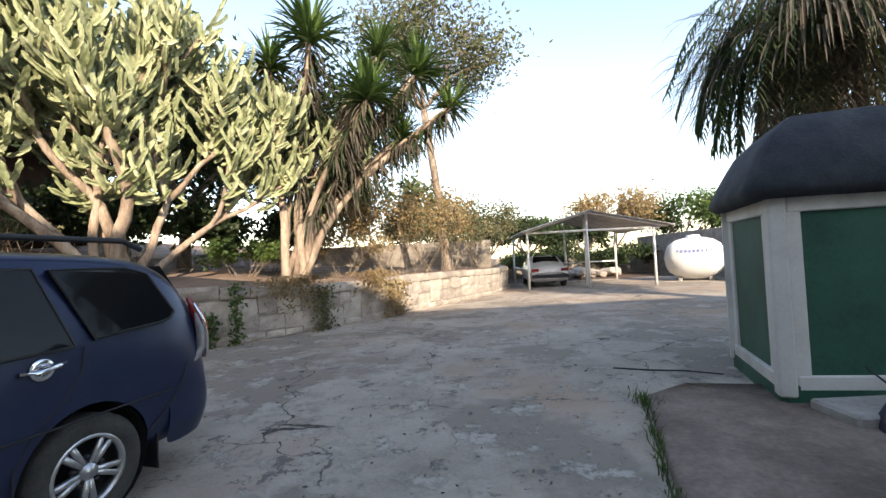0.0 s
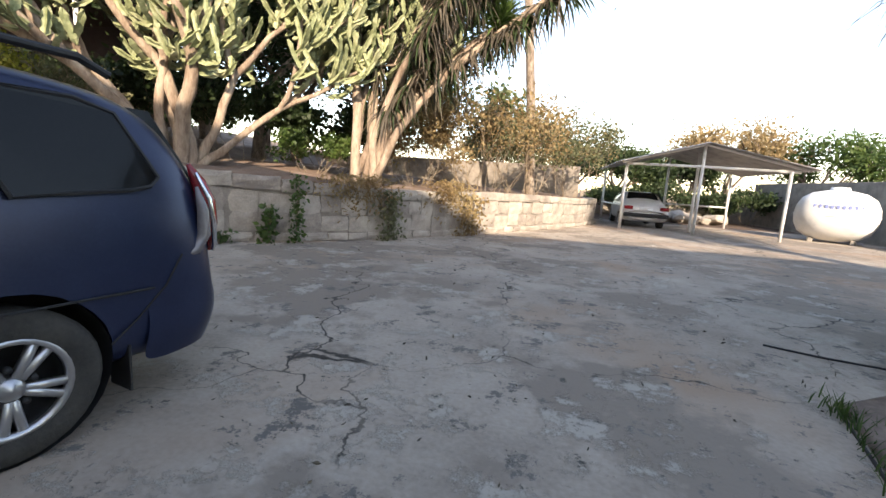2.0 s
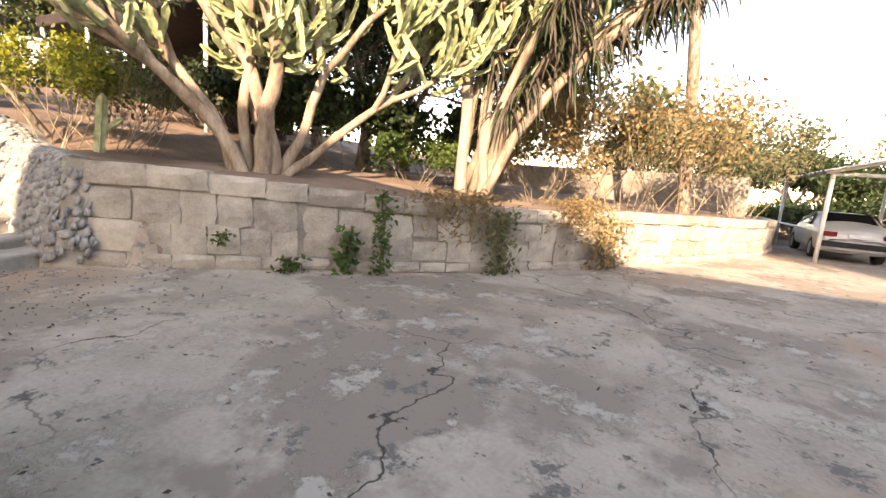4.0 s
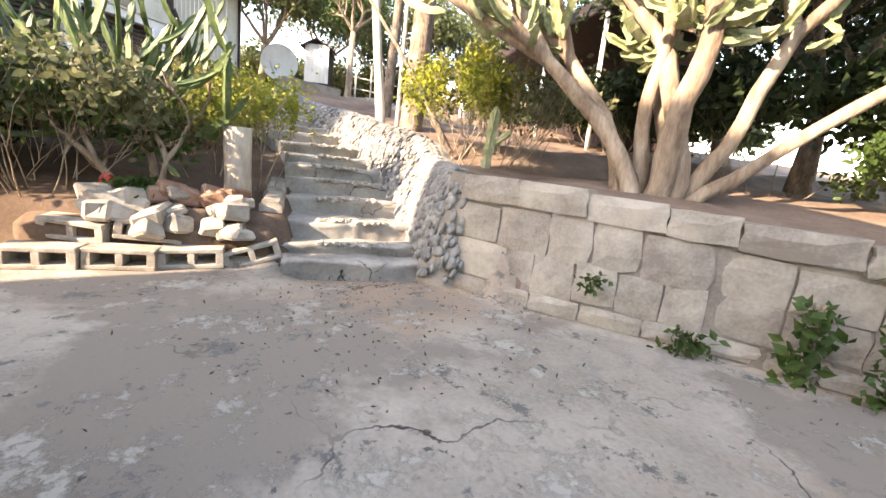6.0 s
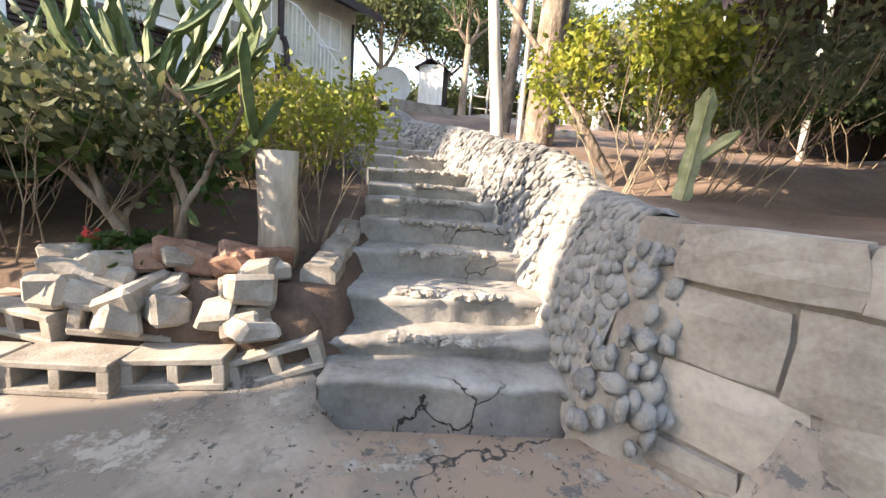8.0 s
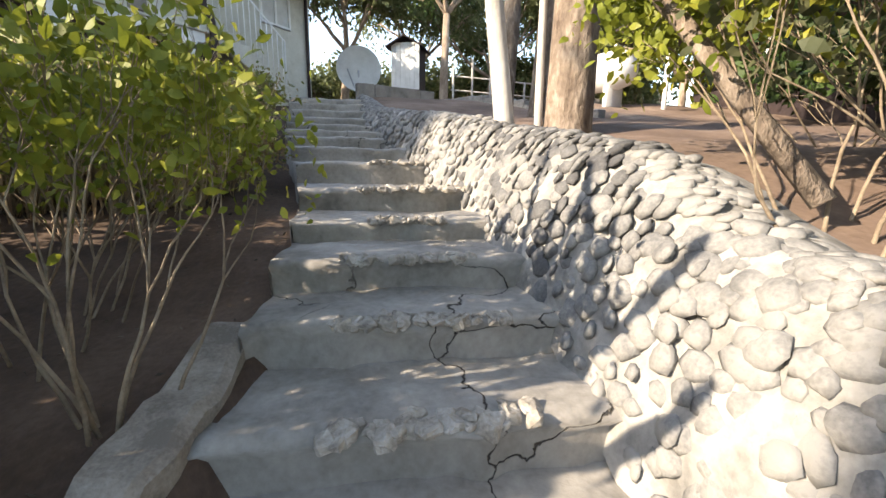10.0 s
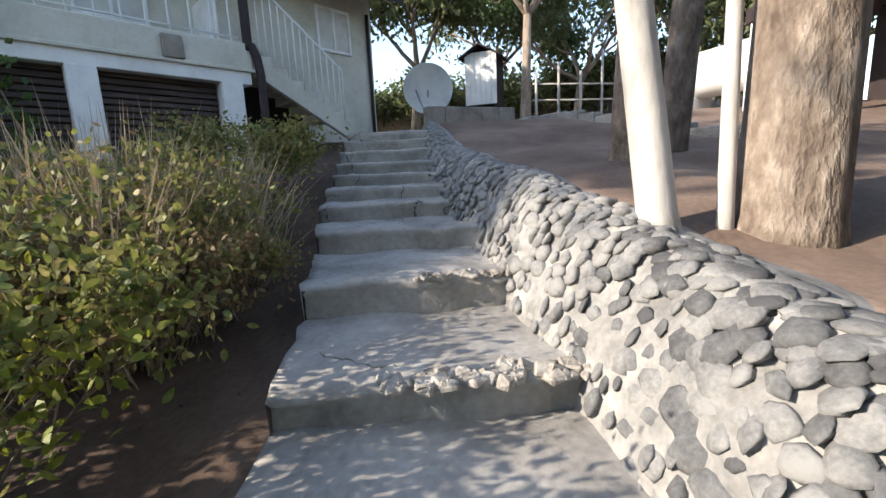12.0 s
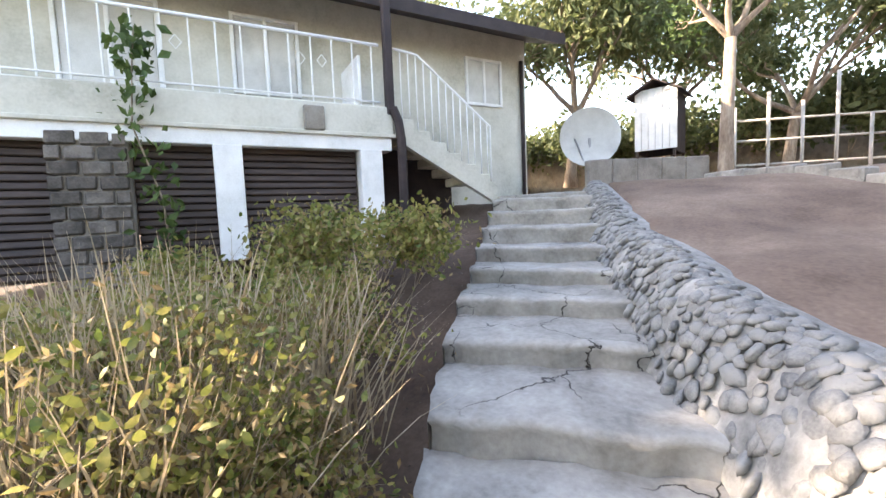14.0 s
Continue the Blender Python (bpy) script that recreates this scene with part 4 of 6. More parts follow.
        tr.box((s * (half + 0.008), -1.35, 0.60), (0.012, 1.9, 0.01), b=0.002)
    seam = Build()
    for s in (-1, 1):
        for line in ([(-0.92, 0.98), (-0.94, 0.85), (-1.02, 0.72), (-1.17, 0.60), (-1.25, 0.45), (-1.25, 0.30)], [(-0.26, 0.74), (-0.34, 0.60), (-0.48, 0.46), (-0.58, 0.38)], [(-1.96, 0.95), (-1.98, 0.6), (-1.98, 0.30)]):
            seam.tube([(s * (half * (1.0 if z < 0.85 else 0.992) - 0.0035), y, z) for y, z in line], 0.005, 5)
        for ring in ([(-0.34, 1.10), (-0.38, 1.06), (-0.46, 1.04), (-0.70, 1.025), (-0.86, 1.01), (-1.02, 1.40), (-0.62, 1.40), (-0.48, 1.36), (-0.34, 1.10)], [(-0.97, 0.99), (-1.90, 0.97), (-1.92, 1.40), (-1.10, 1.41), (-0.97, 0.99)]):
            seam.tube([(s * (side_x(y, z) + 0.010), y, z) for y, z in ring], 0.010, 5)
    ob = seam.put("window_seal", BLACK)
    ob.parent = car
    for o, nm, mt in ((gl, "side_window", GLASS_DARK), (tr, "roof_rail", BLACK)):
        ob = o.put(nm, mt, False)
        ob.parent = car
    hd = Build()
    for s in (-1, 1):
        for y in (-1.12, -2.25):
            hd.tube([(s * (half - 0.005), y - 0.09, 0.90), (s * (half + 0.028), y - 0.04, 0.905), (s * (half + 0.028), y + 0.05, 0.915), (s * (half - 0.004), y + 0.10, 0.92)], 0.014, 8)
            hd.revolve([(0.055, 0), (0.05, 0.006), (0.03, 0.002), (0.001, 0.0)], pose(s * (half - 0.004), y, 0.905, 0, 90 * s, 0), 16)
    ob = hd.put("door_handle", CHROME, True)
    ob.parent = car
    # rear: glass, lamps, bumper, plate
    rg = Build()
    rg.add([(-0.60, -0.015, 1.02), (0.60, -0.015, 1.02), (0.55, -0.25, 1.41), (-0.55, -0.25, 1.41), (-0.6, -0.12, 1.02), (0.6, -0.12, 1.02), (0.55, -0.36, 1.41), (-0.55, -0.36, 1.41)], [(0, 3, 2, 1)[::-1], (0, 1, 5, 4)[::-1], (1, 2, 6, 5)[::-1], (2, 3, 7, 6)[::-1], (3, 0, 4, 7)[::-1]])
    ob = rg.put("rear_window", GLASS_DARK)
    ob.parent = car
    for s in (-1, 1):
        lm = Build()
        lm.tube([(s * 0.655, -0.125, 1.17), (s * 0.675, -0.085, 1.08), (s * 0.69, -0.055, 0.98), (s * 0.69, -0.04, 0.87), (s * 0.675, -0.035, 0.72)], [0.012, 0.036, 0.048, 0.042, 0.012], 12)
        ob = lm.put("tail_lamp", RED_LENS, True, label="red tail lamp")
        ob.parent = car
        cl = Build()
        cl.tube([(s * 0.725, -0.13, 1.06), (s * 0.742, -0.11, 0.94), (s * 0.745, -0.11, 0.82), (s * 0.75, -0.16, 0.74), (s * 0.765, -0.26, 0.71)], [0.008, 0.03, 0.034, 0.028, 0.006], 10)
        ob = cl.put("lamp_trim", CLEAR_LENS, True, label="pale chrome lamp edge")
        ob.parent = car
    st = Build()
    for s in (-1, 1):
        st.tube([(s * 0.70, -0.115, 1.13), (s * 0.728, -0.065, 1.0), (s * 0.733, -0.045, 0.88), (s * 0.718, -0.03, 0.76), (s * 0.70, -0.03, 0.72)], [0.008, 0.013, 0.015, 0.013, 0.008], 8)
    ob = st.put("lamp_strip", CHROME, True, label="chrome strip along the tail lamp")
    ob.parent = car
    bp = Build()
    for sgn in (1,):
        pts = [(-0.80, -0.42, 0.42), (-0.785, -0.15, 0.43), (-0.70, 0.03, 0.44), (-0.35, 0.075, 0.44), (0.35, 0.075, 0.44), (0.70, 0.03, 0.44), (0.785, -0.15, 0.43), (0.80, -0.42, 0.42)]
        vs = []
        for x, y, z in pts:
            vs += [(x * 0.86, y - 0.16, z + 0.20), (x * 0.96, y - 0.03, z + 0.16), (x, y, z + 0.10), (x, y, z - 0.06), (x * 0.96, y - 0.05, z - 0.19)]
        bp.add(vs, [(i * 5 + k, i * 5 + k + 1, (i + 1) * 5 + k + 1, (i + 1) * 5 + k)[::-1] for i in range(7) for k in range(4)])
    ob = bp.put("bumper", CAR_PAINT, True)
    sd = ob.modifiers.new("round", "SUBSURF")
    sd.levels = sd.render_levels = 2
    ob.parent = car
    pl = Build()
    pl.box((0, 0.0, 0.80), (0.42, 0.03, 0.12), b=0.006)
    ob = pl.put("number_plate", WHITE)
    ob.parent = car
    fl = Build()
    for s in (-1, 1):
        fl.box((s * 0.70, -0.50, 0.24), (0.16, 0.012, 0.22), b=0.004)
    ob = fl.put("mud_flap", BLACK)
    ob.parent = car
    car.matrix_basis = pose(-2.95, 3.70, 0, 0, 0, -15.0)


people_carrier()


def saloon():
    car = base("saloon_car", (3.75, 18.4, 0), "dusty white saloon car parked under the carport", "car")
    half = 0.80
    rows = [(0.0, 0.35, 0.5, 0.62, 0.8, 0.86, 0.80), (0.06, 0.26, 0.6, 0.86, 0.93, 0.97, 0.9), (0.55, 0.22, 0.78, 0.93, 0.99, 1.0, 0.9), (0.95, 0.22, 0.86, 1.04, 1.0, 1.0, 0.86), (1.45, 0.22, 0.86, 1.33, 1.0, 1.0, 0.78), (2.4, 0.22, 0.86, 1.35, 1.0, 1.0, 0.78), (2.9, 0.22, 0.86, 1.08, 1.0, 1.0, 0.86), (3.3, 0.22, 0.82, 0.92, 0.99, 0.99, 0.88), (4.0, 0.25, 0.68, 0.78, 0.92, 0.92, 0.8), (4.15, 0.33, 0.48, 0.6, 0.8, 0.8, 0.7)]
    body = new("body", cut_arches(loft_body(rows, half).mesh("body", CAR_WHITE), (0.95, 3.35), 0.32, half))
    body.parent = car
    for y in (0.95, 3.35):
        for s in (-1, 1):
            wheel(car, s * (half - 0.10), y, s, 0.28)
    g = Build()
    g.add([(-0.56, 0.93, 1.04), (0.56, 0.93, 1.04), (0.48, 1.36, 1.30), (-0.48, 1.36, 1.30), (-0.56, 1.1, 0.98), (0.56, 1.1, 0.98), (0.48, 1.5, 1.25), (-0.48, 1.5, 1.25)], [(0, 1, 2, 3), (0, 4, 5, 1), (1, 5, 6, 2), (2, 6, 7, 3), (3, 7, 4, 0)])
    for s in (-1, 1):
        g.add([(s * 0.795, 1.3, 0.93), (s * 0.795, 2.75, 0.93), (s * 0.665, 2.35, 1.27), (s * 0.665, 1.55, 1.27), (s * 0.7, 1.3, 0.93), (s * 0.7, 2.75, 0.93), (s * 0.6, 2.35, 1.27), (s * 0.6, 1.55, 1.27)], [(0, 1, 2, 3)[::s], (0, 4, 5, 1)[::s], (3, 2, 6, 7)[::s]])
    ob = g.put("window", GLASS_DARK)
    ob.parent = car
    for s in (-1, 1):
        t = Build()
        t.box((s * 0.60, 0.03, 0.74), (0.30, 0.08, 0.12), b=0.015)
        ob = t.put("tail_lamp", RED_LENS)
        ob.parent = car
    k = Build()
    k.box((0, -0.01, 0.48), (1.5, 0.12, 0.14), b=0.03)
    ob = k.put("bumper", BLACK)
    ob.parent = car
    k = Build()
    k.box((0, 0.01, 0.72), (0.44, 0.05, 0.11), b=0.006)
    ob = k.put("number_plate", WHITE)
    ob.parent = car
    car.matrix_basis = pose(3.75, 17.9, 0, 0, 0, -4)


saloon()

# ---- yard things ----
def kiosk():
    k = base("kiosk", (2.15, 3.88, 0), "small many-sided kiosk with green panels in white frames", "kiosk")
    P = [(2.30, 3.88), (2.77, 5.15), (3.9, 6.0), (5.2, 5.3), (5.2, 4.1), (3.95, 3.62)]
    cx, cy = sum(p[0] for p in P) / 6, sum(p[1] for p in P) / 6
    fr, gp, pl = Build(), Build(), Build()
    for i, a in enumerate(P):
        c = P[(i + 1) % 6]
        d = Vector((c[0] - a[0], c[1] - a[1], 0))
        L = d.length
        m = pose(a[0], a[1], 0, 0, 0, math.degrees(math.atan2(d.y, d.x)))
        fr.box((0.0, 0, 0.95), (0.13, 0.13, 1.72), m, 0.015)
        fr.box((0.13, 0.0, 0.95), (0.14, 0.075, 1.70), m, 0.01)
        fr.box((L - 0.12, 0.0, 0.95), (0.12, 0.075, 1.70), m, 0.01)
        fr.box((L / 2, 0.003, 1.70), (L - 0.14, 0.085, 0.20), m, 0.01)
        fr.box((L / 2, 0.003, 0.20), (L - 0.14, 0.095, 0.12), m, 0.01)
        gp.box((L / 2, 0.0, 0.93), (L - 0.30, 0.03, 1.36), m, 0.005)
        pl.box((L / 2, -0.01, 0.05), (L + 0.05, 0.12, 0.30), m, 0.02)
    for b, n, mt in ((fr, "frame", DISH), (gp, "panel", GREEN), (pl, "plinth", GREEN)):
        b.put(n, mt, False, k)
    s = Build()
    s.box((3.1, 3.52, 0.06), (1.5, 0.42, 0.12), pose(0, 0, 0), 0.02)
    s.put("doorstep", STEP, False, k)
    r = Build()
    vs = []
    for f, z in ((1.12, 1.72), (1.16, 1.80), (1.06, 2.05), (0.94, 2.30), (0.80, 2.46), (0.4, 2.58)):
        for i in range(6):
            for h in range(4):
                a, c = P[i], P[(i + 1) % 6]
                x, y = a[0] + (c[0] - a[0]) * h / 4, a[1] + (c[1] - a[1]) * h / 4
                q = 1 + 0.012 * noise.noise((x * 3, y * 3, z * 4))
                vs.append((cx + (x - cx) * f * q, cy + (y - cy) * f * q, z + 0.02 * noise.noise((x * 5, y * 5, 3))))
    n = 24
    r.add(vs, [(i * n + j, i * n + (j + 1) % n, (i + 1) * n + (j + 1) % n, (i + 1) * n + j)[::-1] for i in range(5) for j in range(n)] + [tuple(range(5 * n, 6 * n))[::-1], tuple(range(n))])
    r.put("roof", FELT, True, k, label="dark frayed felt roof")
    lg = Build()
    for x in (2.75, 2.95):
        lg.tube([(x, 3.66, 0.36), (x + 0.10, 3.38, 0.13)], 0.008, 5)
    lg.put("prop_rod", BLACK, False, k)


kiosk()


def bundle():
    b = Build()
    vs, S, T = [], 18, 9
    for j in range(T + 1):
        for i in range(S):
            th, ph = math.pi / 2 * j / T, 2 * math.pi * i / S
            r = 1 + 0.22 * noise.noise((math.cos(ph) * 1.6, math.sin(ph) * 1.6, j * 0.3))
            vs.append((2.78 + 0.34 * math.cos(ph) * math.cos(th) * r, 3.2 + 0.24 * math.sin(ph) * math.cos(th) * r, 0.34 * math.sin(th) * r))
    b.add(vs, [(j * S + i, j * S + (i + 1) % S, (j + 1) * S + (i + 1) % S, (j + 1) * S + i) for j in range(T) for i in range(S)])
    b.put("tarpaulin_bundle", TARP, True, label="crumpled dark blue tarpaulin bundle on the ground", category="tarpaulin", origin=(2.78, 3.2, 0))


bundle()


def carport():
    c = base("carport", (5, 17, 0), "open carport with white steel posts and a tin roof", "carport")
    ps = Build()
    for x, y, z in ((2.75, 17.2, 2.25), (5.05, 17.0, 2.92), (7.45, 16.6, 2.2), (3.0, 22.4, 2.25), (5.6, 22.2, 2.92), (8.0, 21.8, 2.2), (5.35, 18.2, 2.8)):
        ps.tube([(x, y, 0), (x, y, z)], 0.05, 8)
    ps.put("post", RAIL_WHITE, True, c)
    bm = Build()
    bm.tube([(2.7, 17.2, 2.24), (5.05, 17.0, 2.24), (7.7, 16.6, 2.2)], 0.045, 6)
    bm.tube([(2.6, 17.15, 2.27), (5.05, 16.95, 2.95), (7.9, 16.55, 2.25)], 0.045, 6)
    bm.tube([(2.75, 17.2, 0.8), (3.0, 22.4, 0.8)], 0.035, 6)
    bm.tube([(5.35, 22.2, 0.9), (8.0, 21.8, 0.9)], 0.035, 6)
    bm.put("beam", RAIL_WHITE, True, c)
    rf = Build()
    n = 60
    vs, fs = [], []
    for side in (0, 1):
        o = len(vs)
        for k in range(n + 1):
            t = k / n
            w = 0.018 * math.sin(k * math.pi * 0.5)
            e = Vector((2.45 + 0.35 * t, 16.8 + 5.9 * t, 2.29 + w)) if side == 0 else Vector((8.1 + 0.35 * t, 16.2 + 5.9 * t, 2.27 + w))
            r = Vector((5.05 + 0.45 * t, 16.6 + 5.9 * t, 2.99 + w))
            vs += [e, r, e - Vector((0, 0, 0.02)), r - Vector((0, 0, 0.02))]
        for k in range(n):
            a = o + k * 4
            fs += [(a, a + 1, a + 5, a + 4), (a + 2, a + 6, a + 7, a + 3)]
        fs += [(o, o + 2, o + 3, o + 1)]
    rf.add(vs, fs)
    rf.put("roof", TIN, False, c)


carport()


def water_tank():
    t = base("water_tank", (9.85, 18.2, 0), "large white rounded tank with blue lettering", "tank")
    m = pose(9.85, 18.2, 0.92, 0, 90, -30)
    prof = [(0.001, -1.12), (0.30, -1.08), (0.58, -0.95), (0.76, -0.70), (0.85, -0.35), (0.87, 0.0), (0.85, 0.35), (0.76, 0.70), (0.58, 0.95), (0.30, 1.08), (0.001, 1.12)]
    b = Build()
    b.revolve(prof, m, 32)
    b.put("shell", TANK, True, t)
    s = Build()
    pts = [pose(9.85, 18.2, 0.92, 0, 0, -30) @ Vector((1.125 * math.sin(a) * 1.0, -0.875 * math.cos(a), 0)) for a in np.linspace(0, 2 * math.pi, 40)]
    s.tube(pts, 0.018, 6, cap=False)
    s.put("seam", TANK, True, t)
    h = Build()
    h.revolve([(0.001, 0.12), (0.24, 0.10), (0.28, 0.0), (0.30, -0.1)], pose(9.85, 18.2, 1.78), 20)
    h.put("hatch", TANK, True, t)
    f = Build()
    for s2 in (-0.55, 0.55):
        f.box((s2, 0, 0.05), (0.16, 0.7, 0.22), pose(9.85, 18.2, 0, 0, 0, -30), 0.02)
    f.put("foot", STEP, False, t)
    w = Build()
    mm = pose(9.85, 18.2, 0.92, 0, 0, -30)
    for k in range(9):
        x = -0.58 + k * 0.145
        y = -0.87 * math.sqrt(1 - (x / 1.14) ** 2) * 0.955 - 0.012
        w.box((x, y, 0.30), (0.085, 0.02, 0.13), mm, 0.004)
    w.put("lettering", BLUE_INK, False, t, label="row of blue painted characters")


water_tank()


def hollow_block():
    """Cement block 0.56 long with two openings through its face."""
    b = Build()
    L, D, H = 0.575, 0.30, 0.20
    for z in (0.022, H - 0.022):
        b.box((0, 0, z), (L, D, 0.045), b=0.008, jit=0.004)
    for x, w in ((-L / 2 + 0.035, 0.07), (0, 0.06), (L / 2 - 0.035, 0.07)):
        b.box((x, 0.002, H / 2), (w, D - 0.008, H - 0.08), b=0.004)
    b.box((0, D / 2 - 0.05, H / 2), (L - 0.04, 0.03, H - 0.08), b=0.004)
    return b.mesh("concrete_block", BLOCK)


BLOCK_MESH = hollow_block()
for i, (x, y, z, rx, ry, rz) in enumerate(((-7.50, 2.20, 0.0, 0, 0, 92), (-7.54, 2.80, 0.0, 0, 1, 91), (-7.66, 3.36, 0.0, 0, -2, 94), (-7.80, 3.92, 0.03, 0, -17, 97), (-7.86, 2.34, 0.21, 8, 4, 78), (-7.85, 2.92, 0.205, -6, 6, 100), (-8.0, 3.55, 0.24, 10, -6, 85))):
    ob = new("concrete_block", BLOCK_MESH)
    ob.matrix_basis = pose(x, y, z, rx, ry, rz)
    tagged(ob, "weathered hollow cement block in a loose row", "block", "blocks by the steps")


def rubble(count, lo, hi, zf, s0, s1, name, label, material, group):
    for k in range(count):
        b = Build()
        s = R.uniform(s0, s1)
        b.box((0, 0, 0), (s * R.uniform(1.1, 1.8), s * R.uniform(0.8, 1.2), s * R.uniform(0.5, 0.8)), None, s * 0.12, jit=s * 0.1)
        ob = new(name, b.mesh(name, material))
        x, y = R.uniform(lo[0], hi[0]), R.uniform(lo[1], hi[1])
        ob.matrix_basis = pose(x, y, zf(x, y) + s * 0.25, R.uniform(-18, 18), R.uniform(-18, 18), R.uniform(0, 180))
        tagged(ob, label, "rubble", group)


rubble(20, (-8.1, 2.3), (-7.72, 3.8), lambda x, y: 0.27 + (-7.7 - x) * 0.85, 0.15, 0.29, "cement_lump", "broken grey cement lump on the block pile", BLOCK, "rubble on the blocks")
rubble(16, (-8.4, 2.7), (-8.1, 3.85), lambda x, y: 0.60, 0.15, 0.26, "brick_lump", "broken red-brown brick piece edging the bed", BRICK, "brick edging")
rubble(16, (5.6, 23.2), (9.4, 25.5), lambda x, y: 0.1, 0.3, 0.8, "boulder", "dusty boulder heaped behind the carport", STONE, "boulders")


def bed_fill():
    b = Build()
    b.box((-8.0, 3.0, 0.2), (0.55, 2.3, 0.5), None, 0.1, jit=0.06)
    b.put("bed_edge", SOIL, True, label="packed soil behind the block row", category="soil", kind="structure")
    k, n = Build(), 14
    vs = []
    for a in range(n + 1):
        x = -8.12 - 1.5 * a / n
        zt = 0.66 + 0.20 * a / n + 0.05 * noise.noise((x * 3.1, 1, 2)) - 0.03 * (a % 5 == 4)
        w = 0.12 + 0.03 * noise.noise((x * 4, 7, 2))
        for y, z in ((4.05 + w * 1.15, zt - 0.62), (4.05 + w * 1.1, zt - 0.2), (4.05 + w, zt - 0.03), (4.05 + w * 0.7, zt), (4.05 - w * 0.7, zt + 0.012), (4.05 - w, zt - 0.04), (4.05 - w * 1.05, zt - 0.62)):
            vs.append((x + 0.02 * noise.noise((x * 9, y * 9, z * 9)), y + 0.03 * noise.noise((x * 6, y * 6, z * 6)), z + 0.02 * noise.noise((x * 8, y * 8, 4))))
    k.add(vs, [(a * 7 + c, a * 7 + c + 1, (a + 1) * 7 + c + 1, (a + 1) * 7 + c) for a in range(n) for c in range(6)] + [tuple(range(7))[::-1], tuple(n * 7 + c for c in range(7))])
    k.put("bed_kerb", BLOCK, label="rough worn cement kerb beside the steps", category="kerb", kind="structure")


bed_fill()


def stump():
    b = Build()
    b.tube([(-8.46, 3.66, 0.5), (-8.45, 3.66, 0.9), (-8.44, 3.65, 1.2), (-8.43, 3.65, 1.47)], [0.16, 0.145, 0.15, 0.158], 16, lump=0.03)
    b.put("stump", STUMP_WOOD, True, label="pale sawn tree stump standing in the bed", category="stump", origin=(-8.46, 3.66, 0.5))


stump()


def dish(name, at, aim, r, depth, label, on_ground=True):
    d = base(name, at, label, "satellite dish")
    m = look(at, aim) @ Matrix.Rotation(math.pi, 4, "X")
    b = Build()
    pr = [(0.001 + r * k / 10, depth * (k / 10) ** 2 - depth) for k in range(11)]
    b.revolve(pr + [(r + 0.012, 0.004), (r + 0.012, -0.012)] + [(a, z - 0.014) for a, z in pr[::-1]], m, 44)
    b.put("reflector", DISH if on_ground else TANK, True, d)
    if not on_ground:
        return d
    s = Build()
    c = m @ Vector((0, 0, -depth))
    low = Vector((at[0], at[1], height(at[0], at[1])))
    s.tube([c, c + (low - c) * 0.5 + Vector((-0.1, 0, 0)), low], 0.035, 8)
    s.tube([m @ Vector((r * 0.5, 0, -depth * 0.7)), low + Vector((0.1, 0.3, 0))], 0.02, 6)
    s.put("stand", TIN, True, d)
    return d


dish("satellite_dish", (-21.9, 3.4, 4.68), (-10, 5.4, 5.2), 0.68, 0.2, "old round off-white satellite dish at the top of the steps")
dish("white_dish", (-7.35, 1.30, 0.66), (-1.5, 3.2, 1.3), 0.60, 0.14, "white round dish leaning beside the shrubs", False)


def shed():
    s = base("garden_shed", (-24.9, 5.0, 4.4), "narrow white boarded shed with a dark tin roof", "shed", m=pose(-24.9, 5.0, 0, 0, 0, -16))

    def put(b, n, m):
        ob = new(n, b.mesh(n, m))
        ob.parent = s

    a = Build()
    for k in range(6):
        a.box((0.55, -0.45 + k * 0.18, 5.35), (0.05, 0.172, 1.65), b=0.008)
    put(a, "front_board", WHITE)
    c = Build()
    c.box((0.0, 0.48, 5.25), (1.05, 0.06, 1.6), b=0.01)
    c.box((0.0, -0.52, 5.25), (1.05, 0.06, 1.6), b=0.01)
    c.box((-0.5, 0, 5.25), (0.05, 1.0, 1.6), b=0.01)
    put(c, "side", EAVE)
    for x in (-0.5, 0.5):
        for y in (-0.48, 0.46):
            l = Build()
            l.box((x, y, 4.35), (0.07, 0.07, 0.7), b=0.01)
            put(l, "leg", BROWN)
    r = Build()
    r.add([(0.8, -0.7, 6.02), (0.8, 0, 6.4), (0.8, 0.7, 6.02), (-0.7, -0.7, 6.02), (-0.7, 0, 6.4), (-0.7, 0.7, 6.02), (0.8, -0.7, 5.98), (0.8, 0, 6.36), (0.8, 0.7, 5.98), (-0.7, -0.7, 5.98), (-0.7, 0, 6.36), (-0.7, 0.7, 5.98)], [(0, 1, 4, 3), (1, 2, 5, 4), (6, 9, 10, 7), (7, 10, 11, 8), (0, 6, 7, 1), (1, 7, 8, 2), (0, 3, 9, 6), (2, 8, 11, 5)])
    put(r, "roof", EAVE)


shed()


